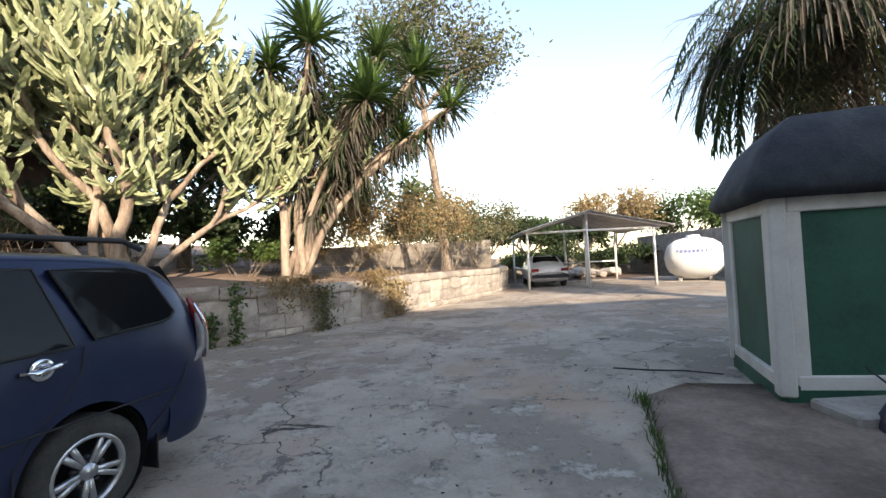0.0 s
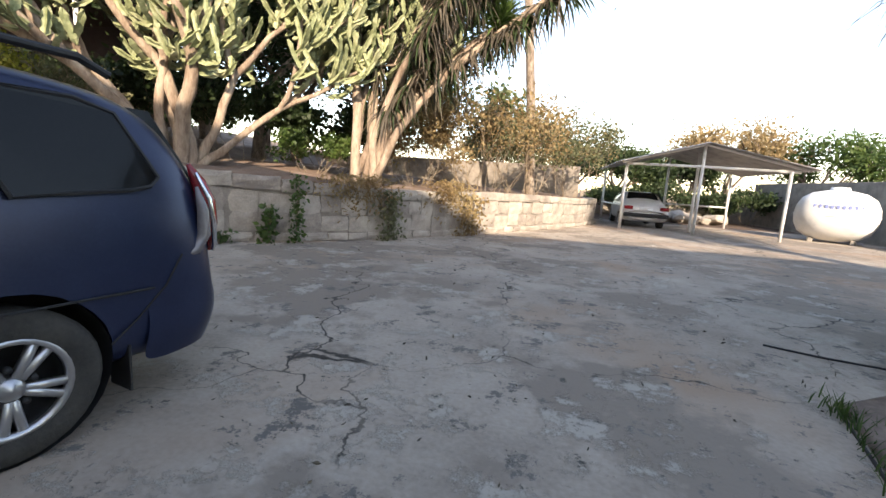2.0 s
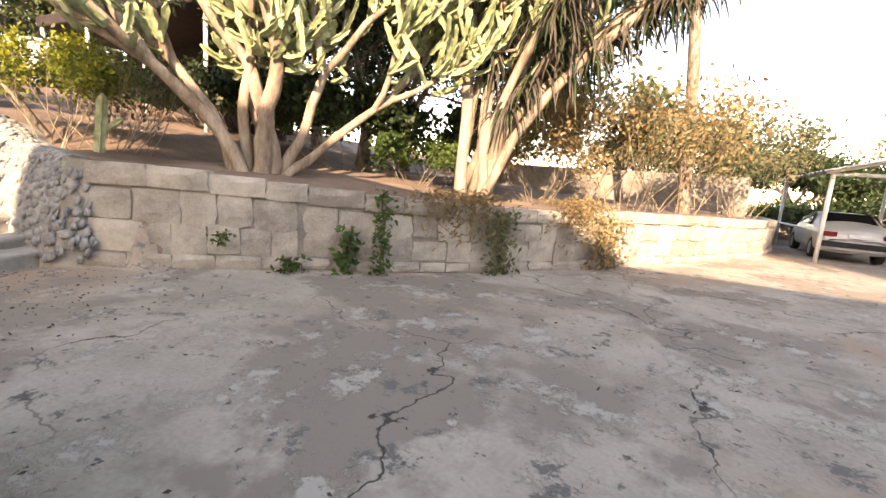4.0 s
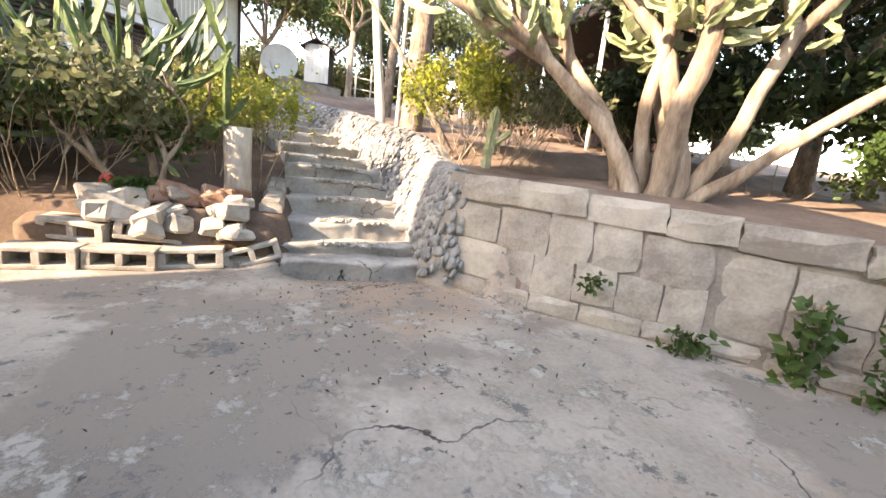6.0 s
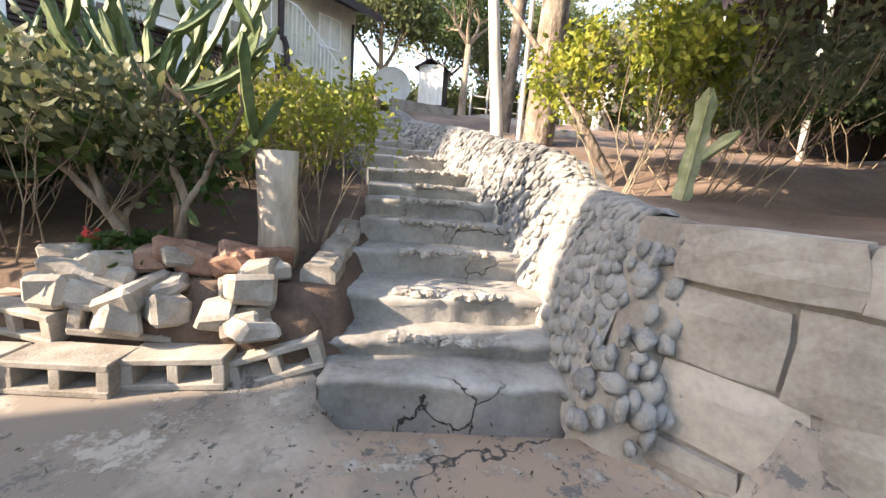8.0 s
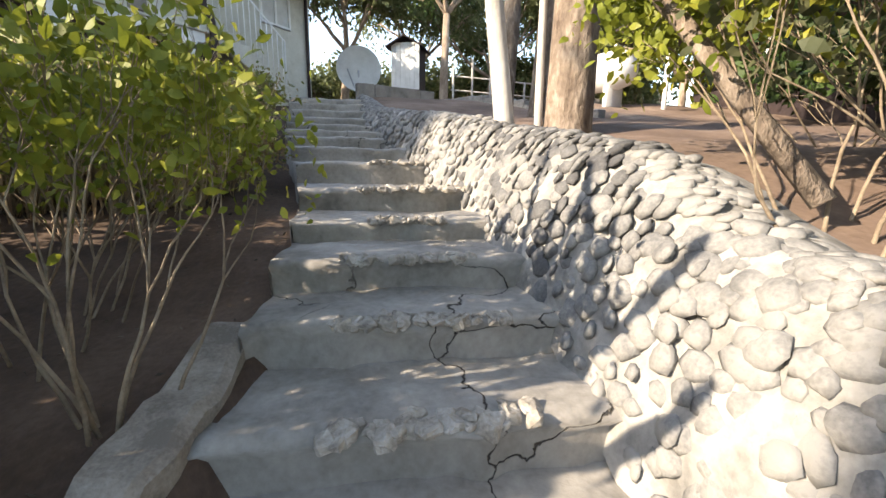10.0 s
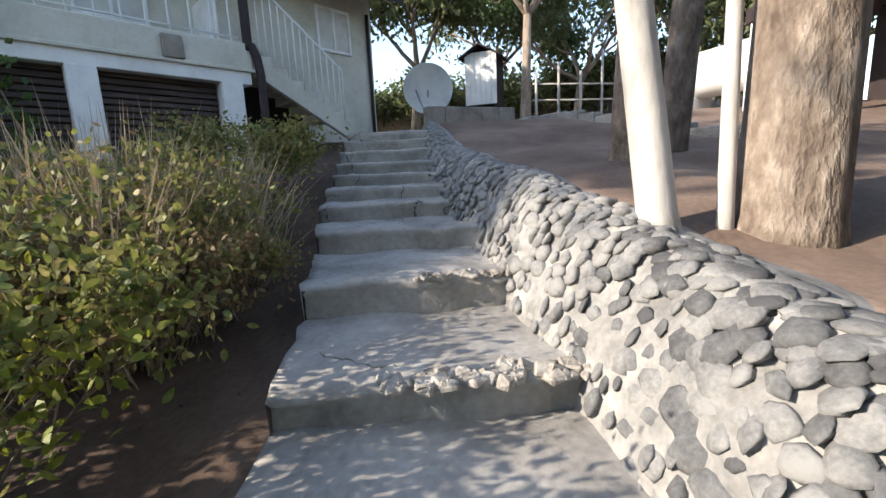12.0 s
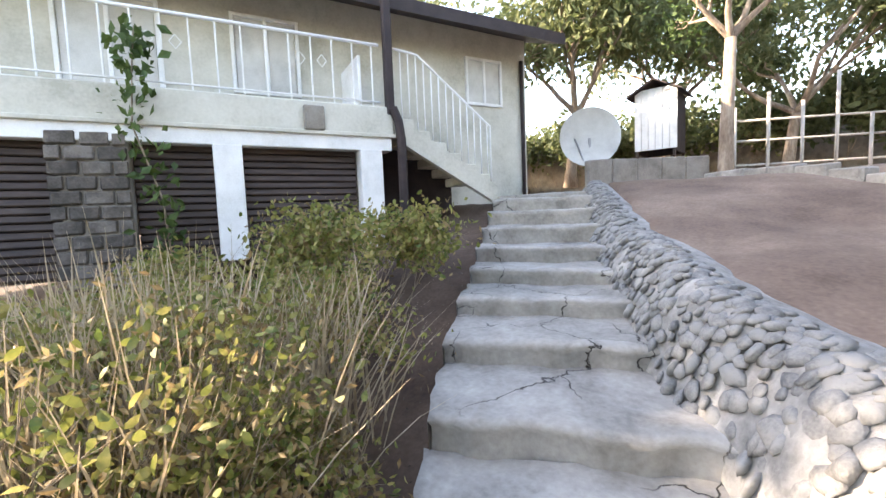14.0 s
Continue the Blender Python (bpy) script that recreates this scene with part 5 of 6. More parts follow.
def low_walls():
    for name, a, c, z0, z1, mt in (("terrace_kerb", (-20.9, 5.7), (-15.6, 8.6), 2.5, 3.0, STEP), ("landing_wall", (-20.2, 3.5), (-21.5, 5.9), 3.0, 3.95, MORTAR)):
        b = Build()
        d = Vector((c[0] - a[0], c[1] - a[1], 0))
        m = pose(a[0], a[1], 0, 0, 0, math.degrees(math.atan2(d.y, d.x)))
        n = int(d.length / 0.5)
        for k in range(n):
            q = m @ Vector((0.25 + k * 0.5, 0, 0))
            zk = height(q.x, q.y) - 0.1 if name == "terrace_kerb" else (z0 + z1) / 2
            b.box((0.25 + k * 0.5, 0, zk), (0.49, 0.24, 0.46 if name == "terrace_kerb" else z1 - z0), m, 0.02, jit=0.012)
        b.put(name, mt, label="low grey stone edging of the upper terrace", category="kerb", kind="structure")


low_walls()


def shelter():
    """Dark lean-to with a white tank and a bright wall behind the big trees."""
    s = base("lean_to", (-18, 11.5, 3), "dark lean-to roof on posts at the garden's edge", "shelter")
    b = Build()
    b.box((-16.5, 12.6, 5.6), (9.0, 3.0, 0.35), pose(0, 0, 0), 0.03)
    b.box((-16.5, 14.0, 4.0), (9.0, 0.15, 3.2), None, 0.02)
    b.put("roof", EAVE, False, s)
    p = Build()
    for x in (-20.8, -18.0, -15.0, -12.3):
        p.tube([(x, 11.2, 2.0), (x, 11.2, 5.5)], 0.06, 7)
    p.put("post", RAIL_WHITE, True, s)
    t = Build()
    t.revolve([(0.001, -1.15), (0.25, -1.1), (0.42, -0.95), (0.48, -0.7), (0.48, 0.7), (0.42, 0.95), (0.25, 1.1), (0.001, 1.15)], pose(-19.2, 9.9, 4.15, 0, 90, 30), 28)
    for x in (-0.6, 0.6):
        t.box((x, 0, 3.15), (0.12, 0.7, 1.2), pose(-19.2, 9.9, 0, 0, 0, 30), 0.02)
    t.put("storage_tank", TANK, True, label="white cylindrical storage tank on supports", category="tank", origin=(-19.2, 9.9, 2.5))
    f = base("pole_fence", (-25, 8.5, 3.3), "rickety fence of pale poles", "fence")
    q = Build()
    for k in range(8):
        x, y = -24.0 - 0.3 * k, 6.6 + k * 0.75
        q.tube([(x, y, 3.2), (x + R.uniform(-0.05, 0.05), y, 5.0 + R.uniform(-0.3, 1.2))], 0.045, 6)
    for z in (3.9, 4.5, 5.0):
        q.tube([(-24.0, 6.5, z), (-26.2, 12.0, z + 0.1)], 0.03, 6)
    q.put("pole", WHITE_BARK, True, f)


shelter()


# ---- plants ----
def plant(name, at, label, category, group=""):
    return base(name, at, label, category, group)


def limb(b, p, d, length, r, depth, ends, spread=0.6, mi=0, up=0.15, wob=0.12, sides=6, split=(2, 3), taper=0.62):
    """A tapered limb that forks; collects its tips."""
    p, d = Vector(p), Vector(d).normalized()
    pts, n = [p.copy()], 7 if sides >= 9 else 4
    for k in range(n):
        d = (d + Vector((R.uniform(-wob, wob), R.uniform(-wob, wob), R.uniform(-wob, wob) + up * 0.2))).normalized()
        p = p + d * length / n
        pts.append(p.copy())
        if depth <= 1:
            ends.append(p.copy())
    b.tube(pts, [r * (1 - (1 - taper) * k / n) for k in range(n + 1)], sides, mi, cap=False, lump=0.13 if sides >= 9 else 0.04)
    if depth > 0:
        for k in range(R.randint(*split)):
            nd = (d + Vector((R.uniform(-spread, spread), R.uniform(-spread, spread), R.uniform(-spread * 0.5, spread * 0.6) + up))).normalized()
            limb(b, p, nd, length * R.uniform(0.6, 0.85), r * taper, depth - 1, ends, spread, mi, up, wob, max(4, sides - 1), split, taper)
    else:
        ends.append(p.copy())


def clump(ends, per, sd):
    e = np.array([tuple(p) for p in ends])
    return np.repeat(e, per, 0) + NR.normal(size=(len(e) * per, 3)) * np.array(sd)


def shrub(name, at, label, h, w, leaf, size, n, stems=7, bare=0.3, category="shrub", group="", dry=0.0, flat=False, stem_mat=None):
    """A many-stemmed shrub: forked stems, leaves about their tips."""
    s = plant(name, at, label, category, group)
    b, ends = Build(), []
    for k in range(stems):
        a = R.uniform(0, 2 * math.pi)
        rr = w * R.uniform(0.05, 0.3)
        d = Vector((math.cos(a) * w * 0.55, math.sin(a) * w * 0.55, h * R.uniform(0.8, 1.1)))
        limb(b, (at[0] + math.cos(a) * rr, at[1] + math.sin(a) * rr, at[2] - 0.1), d, h * 0.38, 0.006 + 0.0022 * h, 3, ends, 0.55, 0, 0.1, 0.16, 5)
    def bound(x, y):
        """Keeps growth beside the steps off the treads."""
        if group == "bushes beside the steps":
            return min(y, lerp(x, XS, Y_LEFT) + 0.10)
        if name in ("yellow_bush", "twiggy_bush"):
            return max(y, lerp(x, XS, Y_RIGHT) + 0.42)
        return y

    b.v = [(p[0], bound(p[0], p[1]), p[2]) for p in b.v]
    ends = [Vector((e.x, bound(e.x, e.y), e.z)) for e in ends]
    b.put("stem", stem_mat or DRY_TWIG, True, s)
    ends = [e for e in ends if e.z > at[2] + h * bare] or ends
    if flat:
        ends = [Vector((e.x, e.y, min(e.z, at[2] + h + R.uniform(-0.12, 0.04)))) for e in ends]
    f = Build()
    per = max(1, n // len(ends))
    pts = clump(ends, per, (w * 0.085, w * 0.085, h * 0.06))
    pts[:, 1] = [bound(x, y) if abs(bound(x, y) - y) < 0.01 else bound(x, y) - R.uniform(-0.25, 0.1) * (1 if group else -1) for x, y in pts[:, :2]]
    f.leaves(pts, size, narrow=0.55, oval=True)
    f.put("foliage", leaf, False, s, kind="stuff")
    if dry:
        f = Build()
        f.leaves(clump(ends, max(1, int(per * dry)), (w * 0.1, w * 0.1, h * 0.07)), size * 0.9, narrow=0.4)
        f.put("dry_foliage", DRY_LEAF, False, s, kind="stuff")
    return s


def tree(name, at, label, trunk, h, leaf, size, n, r=0.2, lean=(0, 0), depth=4, bark=None, droop=0.0, first=0.45, category="tree", group="", spread=0.75):
    """A tree: tapered trunk, forked limbs, an uneven crown."""
    t = plant(name, at, label, category, group)
    b, ends = Build(), []
    p = Vector(at)
    pts = [p + Vector((0, 0, -0.3)), p + Vector((lean[0] * 0.1, lean[1] * 0.1, 0.15)), p + Vector((lean[0] * 0.5 + R.uniform(-0.08, 0.08), lean[1] * 0.5, trunk * 0.5)), p + Vector((lean[0], lean[1], trunk))]
    b.tube(pts, [r * 1.5, r * 1.12, r * 0.95, r * 0.8], 12, lump=0.05)
    for k in range(5):
        a = 2 * math.pi * k / 5 + R.uniform(-0.4, 0.4)
        limb(b, pts[-1], (math.cos(a) * spread, math.sin(a) * spread, R.uniform(0.5, 1.2)), h * first * 0.5, r * 0.55, depth - 1, ends, spread, 0, 0.08, 0.18, 7)
    b.put("trunk", bark or BARK, True, t)
    f = Build()
    per = max(1, n // len(ends))
    f.leaves(clump(ends, per, (h * 0.085, h * 0.085, h * 0.065)), size, droop=droop, narrow=0.45)
    f.put("crown", leaf, False, t, kind="stuff")
    return t


def star_tube(b, pts, r, ribs=4, mi=0):
    """A ribbed succulent stem with winged, notched edges."""
    pts = [Vector(p) for p in pts]
    vs, fs = [], []
    n = ribs * 2
    for i, p in enumerate(pts):
        d = (pts[min(i + 1, len(pts) - 1)] - pts[max(i - 1, 0)]).normalized()
        a = d.cross(Vector((0.43, 0.9, 0.2))).normalized()
        c = d.cross(a)
        k0 = (1.0 if i % 2 else 0.78) * (0.35 if i in (0, len(pts) - 1) else 1)
        for k in range(n):
            an = 2 * math.pi * k / n
            rr = r * (k0 if k % 2 == 0 else 0.38)
            vs.append(p + a * math.cos(an) * rr + c * math.sin(an) * rr)
    for i in range(len(pts) - 1):
        for k in range(n):
            k2 = (k + 1) % n
            fs.append((i * n + k, i * n + k2, (i + 1) * n + k2, (i + 1) * n + k))
    b.add(vs, fs, mi)


def candelabra(name, at, label, trunks, h, arms, seed_spread=1.0, arm_r=0.075, bark=PALE_BARK, arm_len=(0.5, 1.1), skin=None):
    """Tree spurge: pale stout trunks, then many upturned ribbed green arms."""
    t = plant(name, at, label, "tree")
    keep = R.getstate()
    R.seed(23)
    b, g = Build(), Build()
    tips = []
    for tx, ty, dx, dy, r in trunks:
        p = Vector((at[0] + tx, at[1] + ty, at[2] - 0.2))
        d = Vector((dx, dy, 1)).normalized()
        limb(b, p, d, h * 0.25, r * 0.85, 3, tips, 0.6, 0, 0.2, 0.24, 9, (2, 3), 0.68)
    low = [v for v in b.v if v[2] > at[2] + h * 0.2]
    tips += [Vector(R.choice(low)) for k in range(2 * len(tips))]
    b.put("trunk", bark, True, t)
    cen = Vector((at[0], at[1], at[2] + h * 0.4))
    k = 0
    while k < arms:
        p = Vector(R.choice(tips)) + Vector((R.uniform(-0.15, 0.15), R.uniform(-0.15, 0.15), R.uniform(-0.2, 0.2)))
        out = (p - cen)
        out.z *= 0.3
        d = (out.normalized() * R.uniform(0.3, 1.0) + Vector((R.uniform(-0.9, 0.9), R.uniform(-0.9, 0.9), R.uniform(-0.15, 0.9)))).normalized()
        for seg in range(R.randint(1, 3)):
            L = R.uniform(*arm_len)
            pts, q = [], p.copy()
            for i in range(7):
                pts.append(q.copy())
                d = (d + Vector((R.uniform(-0.07, 0.07), R.uniform(-0.07, 0.07), 0.14))).normalized()
                q = q + d * L / 6
            star_tube(g, pts, arm_r * R.uniform(0.75, 1.25), R.choice((3, 4)))
            k += 1
            p = pts[R.randint(3, 6)]
            d = (d * 0.5 + Vector((R.uniform(-0.9, 0.9), R.uniform(-0.9, 0.9), R.uniform(0, 0.7)))).normalized()
    g.put("arms", skin or CACTUS, False, t, label="ribbed green succulent arms")
    R.setstate(keep)
    return t


def dracaena(name, at, label, heads):
    """Clump of slim pale trunks fanning out, sword-leaf heads, dead skirts."""
    t = plant(name, at, label, "palm")
    b, g, dd = Build(), Build(), Build()
    for x, y, z, k in heads:
        top = Vector((x, y, z))
        foot = Vector(at) + Vector((R.uniform(-0.3, 0.3), R.uniform(-0.3, 0.3), -0.2))
        pts = []
        for i in range(8):
            s = i / 7
            p = foot.lerp(top, s)
            bow = Vector((top.x - foot.x, top.y - foot.y, 0)) * (-0.18 * math.sin(math.pi * s))
            pts.append(p + bow + Vector((R.uniform(-0.05, 0.05), R.uniform(-0.05, 0.05), 0)))
        r = R.uniform(0.055, 0.10)
        b.tube(pts, [r * 1.4] + [r * (1.05 - 0.04 * i) for i in range(7)], 9, lump=0.06)
        axis = (pts[-1] - pts[-3]).normalized()
        if k:
            for i in range(120):
                an, el = R.uniform(0, 2 * math.pi), R.uniform(-0.5, 1.3)
                d = Vector((math.cos(an) * math.cos(el), math.sin(an) * math.cos(el), math.sin(el))) + axis * 0.35
                g.blade(top + axis * R.uniform(-0.25, 0.1), d, R.uniform(0.7, 1.1) * k, 0.10 * k, R.uniform(0.4, 1.1))
        for i in range(170 if k else 150):
            an = R.uniform(0, 2 * math.pi)
            d = Vector((math.cos(an), math.sin(an), R.uniform(-1.2, -0.1)))
            dd.blade(top - axis * R.uniform(0.15, 1.9), d, R.uniform(0.6, 1.0), 0.06, R.uniform(1.2, 2.4), R.choice((0, 0, 1)))
    b.put("trunk", PALE_BARK, True, t)
    g.put("leaf_heads", PALM_LEAF, False, t, label="glossy green sword leaves")
    dd.put("dead_skirt", [PALM_DEAD, DARK_LEAF], False, t, label="hanging withered leaves")


def date_palm(name, at, label, h, crown):
    t = plant(name, at, label, "palm")
    b = Build()
    b.tube([(at[0], at[1], at[2]), (at[0] + 0.1, at[1], at[2] + h * 0.5), (at[0], at[1] + 0.1, at[2] + h)], [0.34, 0.27, 0.3], 14, lump=0.12)
    b.put("trunk", BARK, False, t)
    f = Build()
    for k in range(150):
        an, el = 2 * math.pi * k * 0.382, R.uniform(-1.45, 0.9)
        d = Vector((math.cos(an) * math.cos(el), math.sin(an) * math.cos(el), math.sin(el)))
        p = Vector((at[0], at[1], at[2] + h))
        side0 = d.cross(Vector((0, 0, 1))).normalized()
        sag = R.uniform(0.07, 0.15)
        n = 30
        for i in range(n):
            p = p + d * crown / n
            d = (d + Vector((R.uniform(-0.02, 0.02), R.uniform(-0.02, 0.02), -sag))).normalized()
            side = d.cross(Vector((0, 0, 1)))
            side = side.normalized() if side.length > 0.1 else side0
            for s in (-1, 1):
                f.blade(p, side * s * R.uniform(0.4, 0.9) + d * 0.5 + Vector((0, 0, R.uniform(-0.9, -0.1))), crown * 0.17 * (1 - 0.5 * i / n) * R.uniform(0.8, 1.2), 0.055, 0.8, 0 if el > -0.1 else 1, 2)
    for k in range(1500):
        an, rr = R.uniform(0, 2 * math.pi), 2.5 * R.random() ** 0.7
        z = at[2] + h + R.uniform(-0.9, 0.5) - 0.12 * rr * rr
        f.blade((at[0] + rr * math.cos(an), at[1] + rr * math.sin(an), z), (math.cos(an) * 0.5, math.sin(an) * 0.5, R.uniform(-1.0, 0.1)), R.uniform(0.6, 1.5), 0.05, R.uniform(1.0, 2.2), R.choice((0, 1, 1)), 3)
    f.put("fronds", [DARK_LEAF, PALM_DEAD], False, t, label="drooping feathery palm fronds")


candelabra("tree_spurge", (-6.5, 7.9, 1.3), "tall candelabra tree spurge with pale gnarled trunks", [(-0.2, -0.24, -0.55, -0.25, 0.12), (-0.06, -0.18, -0.2, -0.3, 0.13), (0.06, 0.0, 0.05, 0.0, 0.16), (0.15, 0.09, 0.22, 0.1, 0.14), (0.21, 0.2, 0.6, 0.5, 0.09), (-0.03, 0.2, -0.1, 0.4, 0.13), (-0.18, 0.0, -0.35, 0.1, 0.11), (0.06, 0.18, 0.55, 0.3, 0.11)], 7.4, 5600, arm_r=0.054, arm_len=(0.26, 0.6))
candelabra("spurge_bush", (-8.75, 2.55, 0.6), "branching green spurge bush with dark ribbed arms", [(-0.1, 0.1, 0.0, 0.1, 0.07), (0.1, -0.1, 0.1, -0.3, 0.06), (0.1, 0.2, -0.1, 0.3, 0.05), (0.0, -0.1, -0.2, -0.7, 0.05)], 2.5, 120, arm_r=0.042, arm_len=(0.35, 0.8), skin=DARK_CACTUS)
dracaena("sword_palm_clump", (-3.95, 10.1, 1.0), "clump of slim-trunked palms with sword leaves and dead skirts", [(-3.45, 10.4, 6.9, 1.25), (-2.0, 9.9, 5.2, 1.2), (-0.9, 10.9, 6.1, 1.15), (-0.1, 11.2, 5.3, 0.9), (-1.4, 10.9, 4.5, 0.8), (-4.6, 10.7, 6.4, 1.0), (-2.8, 11.2, 5.6, 0), (-1.9, 11.1, 6.8, 1.0), (-3.2, 11.0, 4.3, 0), (-4.1, 10.9, 4.9, 0), (-2.4, 10.4, 4.0, 0), (-3.6, 10.6, 5.4, 0)])
date_palm("date_palm", (7.5, 9.2, 0), "tall shaggy palm with drooping dark fronds", 6.4, 3.7)

# shrubs of the terrace
shrub("dry_bush", (-1.7, 13.0, 0.95), "large dry brown bush arching over the stone wall", 2.6, 2.4, DRY_LEAF, 0.09, 4200, 16, 0.2, dry=0.4)
shrub("arching_bush", (-0.6, 14.6, 0.95), "grey-green bush hanging over the stone wall", 2.6, 2.4, OLIVE_LEAF, 0.10, 5200, 14, 0.15, dry=0.5)
shrub("wall_end_bush", (0.9, 17.0, 0.9), "sunlit olive-green bush by the carport", 2.6, 2.2, OLIVE_LEAF, 0.10, 5000, 12, 0.1, dry=0.4)
shrub("orange_bush", (-3.4, 12.6, 1.1), "sunlit bush with orange-brown dry leaves", 1.5, 2.0, DRY_LEAF, 0.08, 3600, 12, 0.1)
shrub("terrace_bush", (-5.4, 10.6, 1.2), "small light green bush on the terrace", 1.0, 1.3, LEAF, 0.09, 2600, 9, 0.1)
shrub("yellow_bush", (-8.85, 6.4, 1.4), "yellow-green leafy bush on the cobble bank", 1.5, 1.0, LIME_LEAF, 0.065, 6500, 10, 0.12)
shrub("twiggy_bush", (-8.7, 7.1, 1.4), "bare twiggy grey bush with few leaves", 1.5, 1.7, OLIVE_LEAF, 0.08, 1500, 15, 0.1)
shrub("wild_bush", (-10.6, 8.2, 1.9), "thin green bush under the trees", 1.1, 1.4, LEAF, 0.10, 1300, 9, 0.1)

# shrubs beside the steps
shrub("lime_bush", (-9.55, 3.15, 0.7), "yellow-green leafy bush beside the steps", 1.55, 1.35, LIME_LEAF, 0.058, 3200, 11, 0.42, group="bushes beside the steps")
shrub("lime_bush", (-8.95, 3.85, 0.8), "small golden-leaved bush beside the stump", 1.35, 0.7, LIME_LEAF, 0.055, 2300, 8, 0.45, group="bushes beside the steps")
shrub("leafy_bush", (-10.7, 2.6, 1.05), "green leafy bush with bare lower stems", 1.3, 1.3, HEDGE_LEAF, 0.055, 4200, 12, 0.35, group="bushes beside the steps")
shrub("leafy_bush", (-11.9, 2.4, 1.3), "green and yellow bush with bare lower stems", 1.35, 1.3, HEDGE_LEAF, 0.052, 4600, 16, 0.5, group="bushes beside the steps", flat=True, dry=0.4)
shrub("clipped_hedge", (-13.2, 1.9, 1.55), "clipped half-dry hedge bush beside the steps", 1.1, 1.5, HEDGE_LEAF, 0.052, 6000, 18, 0.42, group="bushes beside the steps", dry=0.7, flat=True)
shrub("clipped_hedge", (-12.6, 0.8, 1.5), "clipped half-dry hedge bush in front of the house", 1.15, 1.6, HEDGE_LEAF, 0.052, 5500, 20, 0.42, group="bushes beside the steps", dry=0.9, flat=True)
shrub("clipped_hedge", (-14.3, 0.7, 1.75), "clipped hedge bush under the veranda", 1.1, 1.6, HEDGE_LEAF, 0.075, 4200, 14, 0.15, group="bushes beside the steps", dry=0.2, flat=True)
shrub("clipped_hedge", (-14.7, 2.0, 1.9), "clipped yellowing hedge bush at the steps' edge", 1.25, 1.2, HEDGE_LEAF, 0.065, 5200, 12, 0.15, group="bushes beside the steps", dry=0.2, flat=True)
shrub("pale_shrub", (-8.45, 1.85, 0.55), "pale green leafy shrub in front of the spurge", 1.5, 1.3, OLIVE_LEAF, 0.10, 3200, 12, 0.1)
shrub("dry_stalks", (-11.7, 2.75, 1.35), "tall dry straw-coloured stalks beside the hedge", 0.9, 1.0, DRY_LEAF, 0.045, 2600, 30, 0.05, group="bushes beside the steps", flat=True)
shrub("dry_stalks", (-12.2, 3.0, 1.45), "dry straw-coloured stalks with yellow leaves", 0.75, 0.8, HEDGE_LEAF, 0.048, 3600, 20, 0.1, group="bushes beside the steps", dry=0.6)


def straw_clump(at, w, h, n):
    """Dead upright stalks, thin and bent, with a few dry leaves."""
    s = plant("straw_clump", at, "clump of dead straw-coloured stalks beside the steps", "dry grass", "dead stalks")
    b = Build()
    for k in range(n):
        x, y = at[0] + R.gauss(0, w * 0.4), at[1] + R.gauss(0, w * 0.4)
        y = min(y, lerp(x, XS, Y_LEFT) - 0.25)
        b.blade((x, y, height(x, y) - 0.02), (R.uniform(-0.5, 0.5), R.uniform(-0.5, 0.5), 1), h * R.uniform(0.6, 1.15), R.uniform(0.012, 0.028), R.uniform(0.1, 1.1), 0, 4)
    b.put("stalk", STRAW, False, s, kind="stuff")


for sx, sy, sw, sh, sn in ((-12.3, 2.0, 0.8, 1.45, 620), (-13.0, 2.6, 0.5, 1.25, 260), (-11.9, 2.6, 0.55, 1.3, 620), (-11.7, 1.7, 0.7, 1.5, 620)):
    straw_clump((sx, sy, height(sx, sy)), sw, sh, sn)
shrub("dark_shrub", (-8.9, 1.2, 0.5), "dense dark green shrub against the garden wall", 1.6, 2.0, LEAF, 0.12, 4200, 14, 0.05)
shrub("dark_shrub", (-10.3, 0.6, 0.8), "dense dark green shrub behind the spurge", 1.5, 2.2, DARK_LEAF, 0.12, 5200, 14, 0.05)
shrub("dark_shrub", (-9.4, -0.6, 0.5), "dense dark green shrub in the garden's corner", 1.6, 2.2, DARK_LEAF, 0.12, 4600, 14, 0.05)
shrub("geranium", (-8.3, 2.62, 0.62), "small green pot plant with red flowers", 0.28, 0.4, LEAF, 0.07, 420, 6, 0.1)


def flowers():
    b = Build()
    c = np.array([(-8.17, 2.50, 0.74)] * 60) + NR.normal(size=(60, 3)) * 0.035
    b.leaves(c, 0.05, narrow=0.7)
    b.put("red_flower", FLOWER, label="red geranium flower head", category="flower")


flowers()

# trees of the garden
tree("big_tree", (-11.78, 6.45, 1.9), "big grey-brown tree trunk beside the cobble bank", 5.5, 5.0, OLIVE_LEAF, 0.13, 6500, 0.215, (-0.15, 0.3), 4, BARK)
tree("slim_tree", (-11.66, 5.88, 1.95), "slim tree with a limewashed pale trunk", 4.6, 3.0, OLIVE_LEAF, 0.12, 2600, 0.085, (-0.9, -0.5), 4, WHITE_BARK)
tree("slim_tree", (-11.76, 6.17, 1.95), "very slim pale-stemmed sapling", 4.4, 2.4, OLIVE_LEAF, 0.12, 1600, 0.036, (-0.35, 0.12), 3, WHITE_BARK)
tree("dark_tree", (-14.6, 7.0, 2.4), "dark-trunked tree on the terrace", 5.0, 4.0, DARK_LEAF, 0.13, 4200, 0.14, (0.3, 0.2), 4)
tree("dark_tree", (-14.0, 6.3, 2.3), "dark slender tree on the terrace", 5.2, 3.4, DARK_LEAF, 0.13, 3000, 0.12, (-0.1, 0.3), 4)
